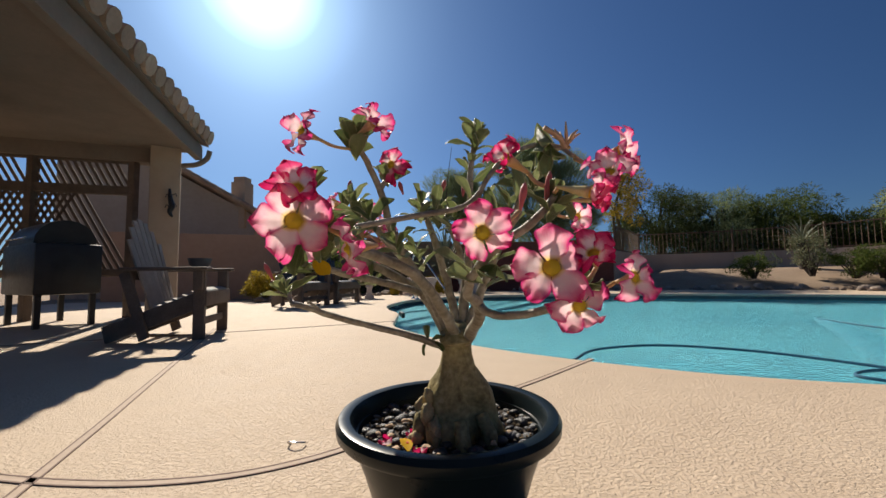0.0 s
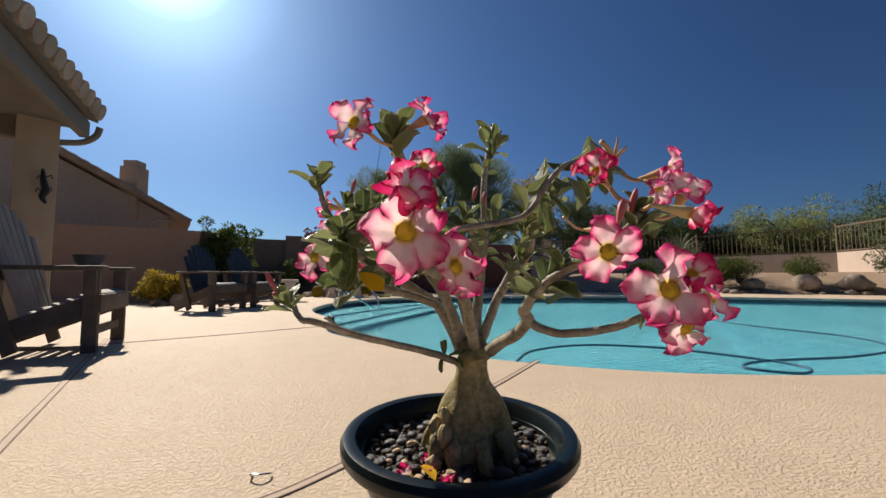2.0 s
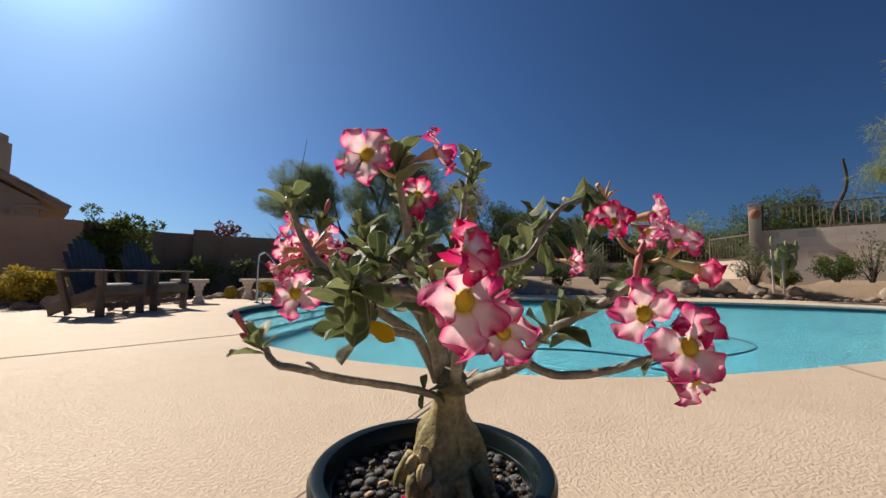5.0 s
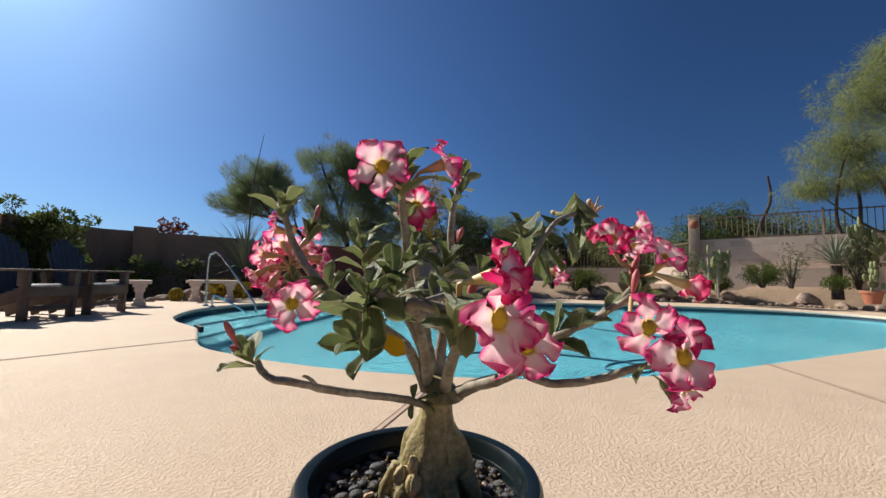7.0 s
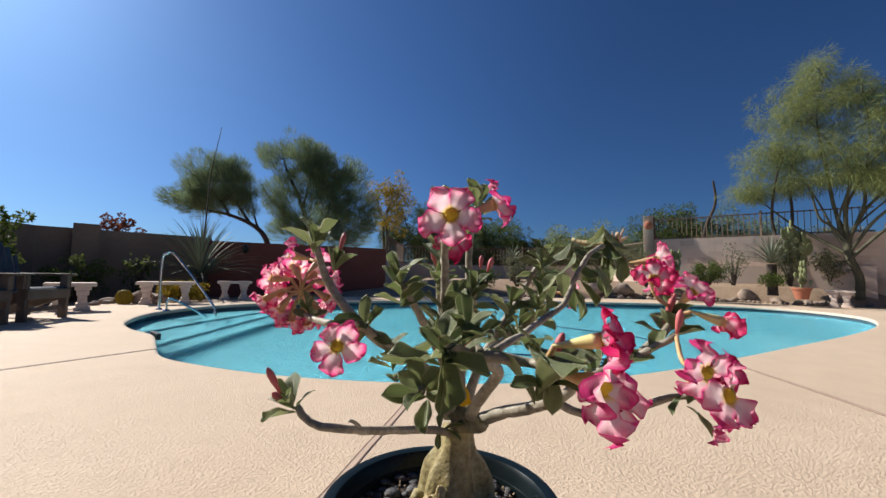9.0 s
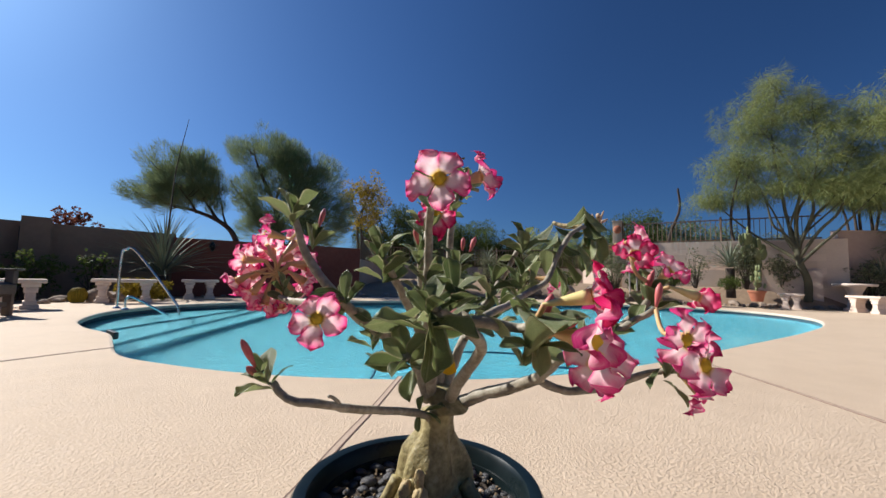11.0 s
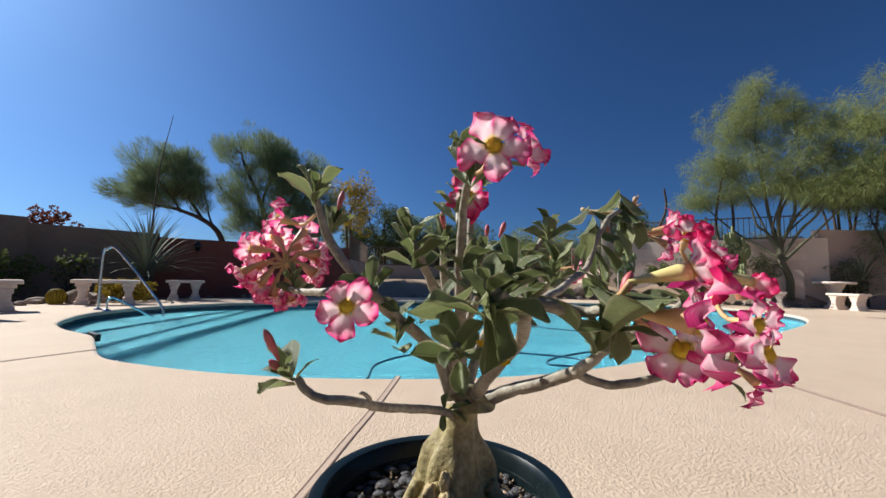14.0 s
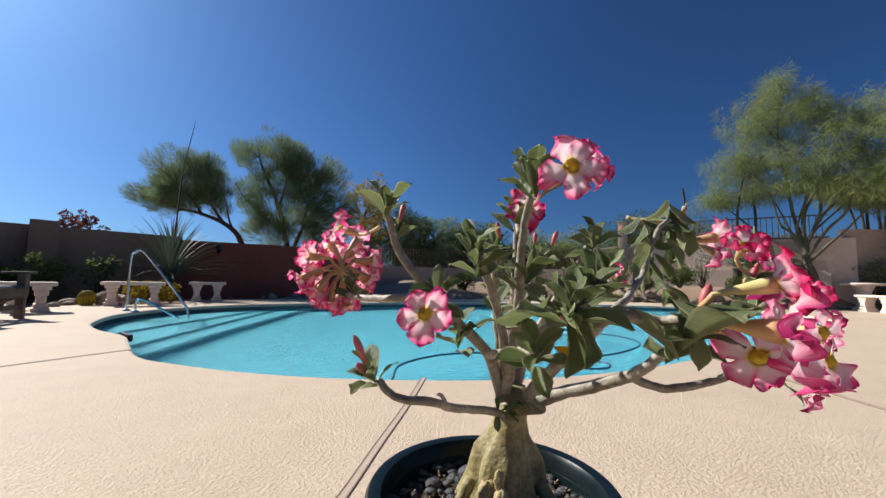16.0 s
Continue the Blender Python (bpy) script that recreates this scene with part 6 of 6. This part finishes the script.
flower((-0.110, 0.452, 0.700), (-0.55, -0.82, 0.1), 0.031, "pale", 0.12, 0.036, (-0.062, 0.535, 0.700))
flower((-0.018, 0.500, 0.728), (0.75, -0.35, 0.3), 0.029, "pale", 0.4, 0.042, (-0.058, 0.535, 0.700))
flower((-0.016, 0.606, 0.693), (-0.4, -0.9, 0.05), 0.028, "deep", 0.2, 0.03, (-0.012, 0.64, 0.68))
flower((-0.048, 0.312, 0.549), (0.3, -0.95, -0.08), 0.036, "pale", 0.1, 0.036, ROS_R)
flower((-0.046, 0.316, 0.584), (0.45, -0.80, 0.2), 0.025, "deep", 0.85, 0.058, (-0.050, 0.375, 0.560), True)
flower((0.000, 0.342, 0.521), (-0.85, -0.5, -0.15), 0.030, "pale", 0.2, 0.04, ROS_R)
flower((0.146, 0.332, 0.534), (-0.25, -0.95, -0.12), 0.031, "pale", 0.1, 0.036, TIP_R)
flower((0.216, 0.343, 0.497), (-0.2, -0.97, 0.03), 0.037, "pale", 0.12, 0.038, LOW_R)
flower((0.247, 0.362, 0.456), (-0.05, -0.85, -0.5), 0.029, "pale", 0.3, 0.038, LOW_R)
flower((0.268, 0.376, 0.512), (-0.3, -0.7, 0.55), 0.027, "deep", 0.6, 0.035, LOW_R)
flower((0.325, 0.415, 0.485), (0.45, -0.8, 0.2), 0.028, "pale", 0.4, 0.04, (0.275, 0.425, 0.472))
flower((0.178, 0.408, 0.634), (-0.7, -0.5, 0.35), 0.028, "deep", 0.7, 0.05, (0.225, 0.42, 0.60))
flower((0.305, 0.428, 0.616), (-0.2, -0.7, 0.6), 0.031, "pale", 0.45, 0.045, (0.25, 0.43, 0.585))
flower((0.266, 0.372, 0.580), (0.75, -0.5, -0.3), 0.026, "deep", 1.0, 0.056, (0.235, 0.425, 0.595), True)
flower((0.350, 0.510, 0.668), (0.6, -0.7, 0.1), 0.034, "pale", 0.45, 0.05, (0.29, 0.535, 0.672))
flower((0.322, 0.498, 0.640), (0.2, -0.75, -0.5), 0.026, "pale", 0.5, 0.045, (0.29, 0.535, 0.668))
flower((0.330, 0.690, 0.600), (0.5, -0.75, -0.1), 0.028, "pale", 0.45, 0.042, (0.262, 0.69, 0.625))
flower((-0.216, 0.847, 0.668), (-0.9, -0.3, 0.15), 0.032, "pale", 0.5, 0.044, (-0.185, 0.75, 0.665))
flower((-0.188, 0.605, 0.542), (-0.5, -0.85, -0.05), 0.031, "pale", 0.12, 0.036, (-0.142, 0.655, 0.56))
for k in range(19):
    a, back = 0.62 * k, (0.25 if k < 10 else 0.75)
    d = (Vector((0.97, -0.22, 0)) * math.cos(a) + UP * (math.sin(a) - 0.3) + Vector((0.22, 0.97, 0)) * back).normalized()
    c = Vector((-0.182, 0.945, 0.600))
    flower(c + d * (0.058 + 0.008 * (k % 3)), d + Vector((0, 0, -0.3)), 0.03, "pale", 0.55, 0.05, tuple(c))
# closed buds and seed tips
for at, way, ln in (((-0.036, 0.362, 0.550), (0.5, -0.5, 0.4), 0.03), ((-0.047, 0.367, 0.559), (0.25, -0.2, 0.9), 0.032), ((-0.252, 0.628, 0.488), (-0.45, -0.1, 0.9), 0.042), ((-0.245, 0.640, 0.471), (-0.6, -0.3, 0.6), 0.026),
                    ((-0.152, 0.754, 0.675), (0.25, 0, 1), 0.04), ((0.191, 0.388, 0.568), (0.2, -0.1, 1), 0.036), ((0.109, 0.710, 0.653), (0.1, 0, 1), 0.028), ((-0.009, 0.675, 0.655), (-0.3, -0.1, 1), 0.03), ((-0.070, 0.498, 0.544), (0.2, -0.5, 0.5), 0.03), ((0.073, 0.637, 0.645), (0.3, -0.2, 1), 0.03), ((0.226, 0.424, 0.577), (0.1, -0.3, 0.9), 0.05)):
    y = Vector(way).normalized()
    part("flower_bud", tubed([Vector(at) + y * 0.8 * ln * t for t in (-0.1, 0.15, 0.45, 0.75, 0.95, 1.05)], [0.0016, 0.0026, 0.0042, 0.0045, 0.0026, 0.0006], 10), BUD, rose, "closed pink flower bud", 180)
# withered bloom on the arch
dry = part("withered_flower", tubed(spline([(0.278, 0.540, 0.687), (0.266, 0.524, 0.699), (0.242, 0.508, 0.709)], 4), 0.004, 7), DRY, rose, "withered brown flower", 180)
for k in range(7):
    a = 0.9 * k
    part("petal", tubed([(0.281, 0.542, 0.690), (0.281 + 0.012 * math.cos(a), 0.542 + 0.012 * math.sin(a), 0.705), (0.281 + 0.022 * math.cos(a), 0.542 + 0.022 * math.sin(a), 0.71 + 0.006 * (k % 3))], [0.002, 0.003, 0.001], 5), DRY, dry, smooth=180)
part("spur", tubed(spline([(0.286, 0.548, 0.690), (0.276, 0.572, 0.699), (0.266, 0.600, 0.702), (0.258, 0.618, 0.710)], 4), [0.0035 + 0.0018 * math.sin(i * 0.27) for i in range(13)], 8), SCAR, dry, "pale dried seed spur", 180)

# fallen leaf and petals on the pebbles
tagged(part("fallen_leaf", yellow, LEAF_OLD), "yellow fallen leaf lying on the pebbles", "leaf").matrix_basis = pose(0.005, 0.635, SOIL_Z + 0.018, 12, 14, 20) @ Matrix.Diagonal((0.05, 0.05, 0.05, 1))
for x, y, rz, form, sz in ((-0.035, 0.66, 40, "deep", 0.03), (0.02, 0.655, 200, "deep", 0.028), (0.04, 0.612, 120, "deep", 0.024), (-0.015, 0.665, 300, "pale", 0.024), (0.0, 0.70, 20, "deep", 0.022)):
    tagged(part("fallen_petal", petal_forms[form][int(rz) % 4], PETAL), "withered pink petal fallen on the pebbles", "petal", "fallen petals").matrix_basis = pose(x, y, SOIL_Z + 0.017, 8, -10, rz) @ Matrix.Diagonal((sz, sz, sz, 1))
for x, y, rz in ((0.14, 0.82, 30), (-0.005, 0.68, 100), (0.19, 0.74, 60), (0.035, 0.665, 10), (-0.06, 0.76, 45), (-0.045, 0.71, 80), (-0.075, 0.72, 150), (-0.03, 0.79, 20), (0.16, 0.69, 75), (-0.02, 0.655, 130), (0.06, 0.63, 95)):
    ob = part("dry_husk", rock(int(rz), (0.02, 0.012, 0.008), 0.5), DRY)
    tagged(ob, "pale dried flower husk lying among the pebbles", "husk", "fallen husks").matrix_basis = pose(x, y, SOIL_Z + 0.012, 0, 0, rz)


# ---- blocks of the retaining wall ----
block = mesh_of(boxed((0.392, 0.03, 0.192), Matrix(), 0.006), "block", 0)
block.materials.append(BLOCK)
for a, b in (((13.0, 8.4), (14.3, 5.6)), ((14.3, 5.6), (15.4, 3.4))):
    a, b = Vector((*a, 0)), Vector((*b, 0))
    way = (b - a).normalized()
    face = Vector((way.y, -way.x, 0)) * 0.109
    turn = math.degrees(math.atan2(way.y, way.x))
    count = int((b - a).length / 0.4)
    for row in range(8):
        for i in range(count):
            p = a + way * (0.2 + 0.4 * i + 0.2 * (row % 2) - 0.1) + face
            part("block", block, BLOCK, wall_upper).matrix_basis = pose(p.x, p.y, 0.52 + 0.2 * row, 0, 0, turn)
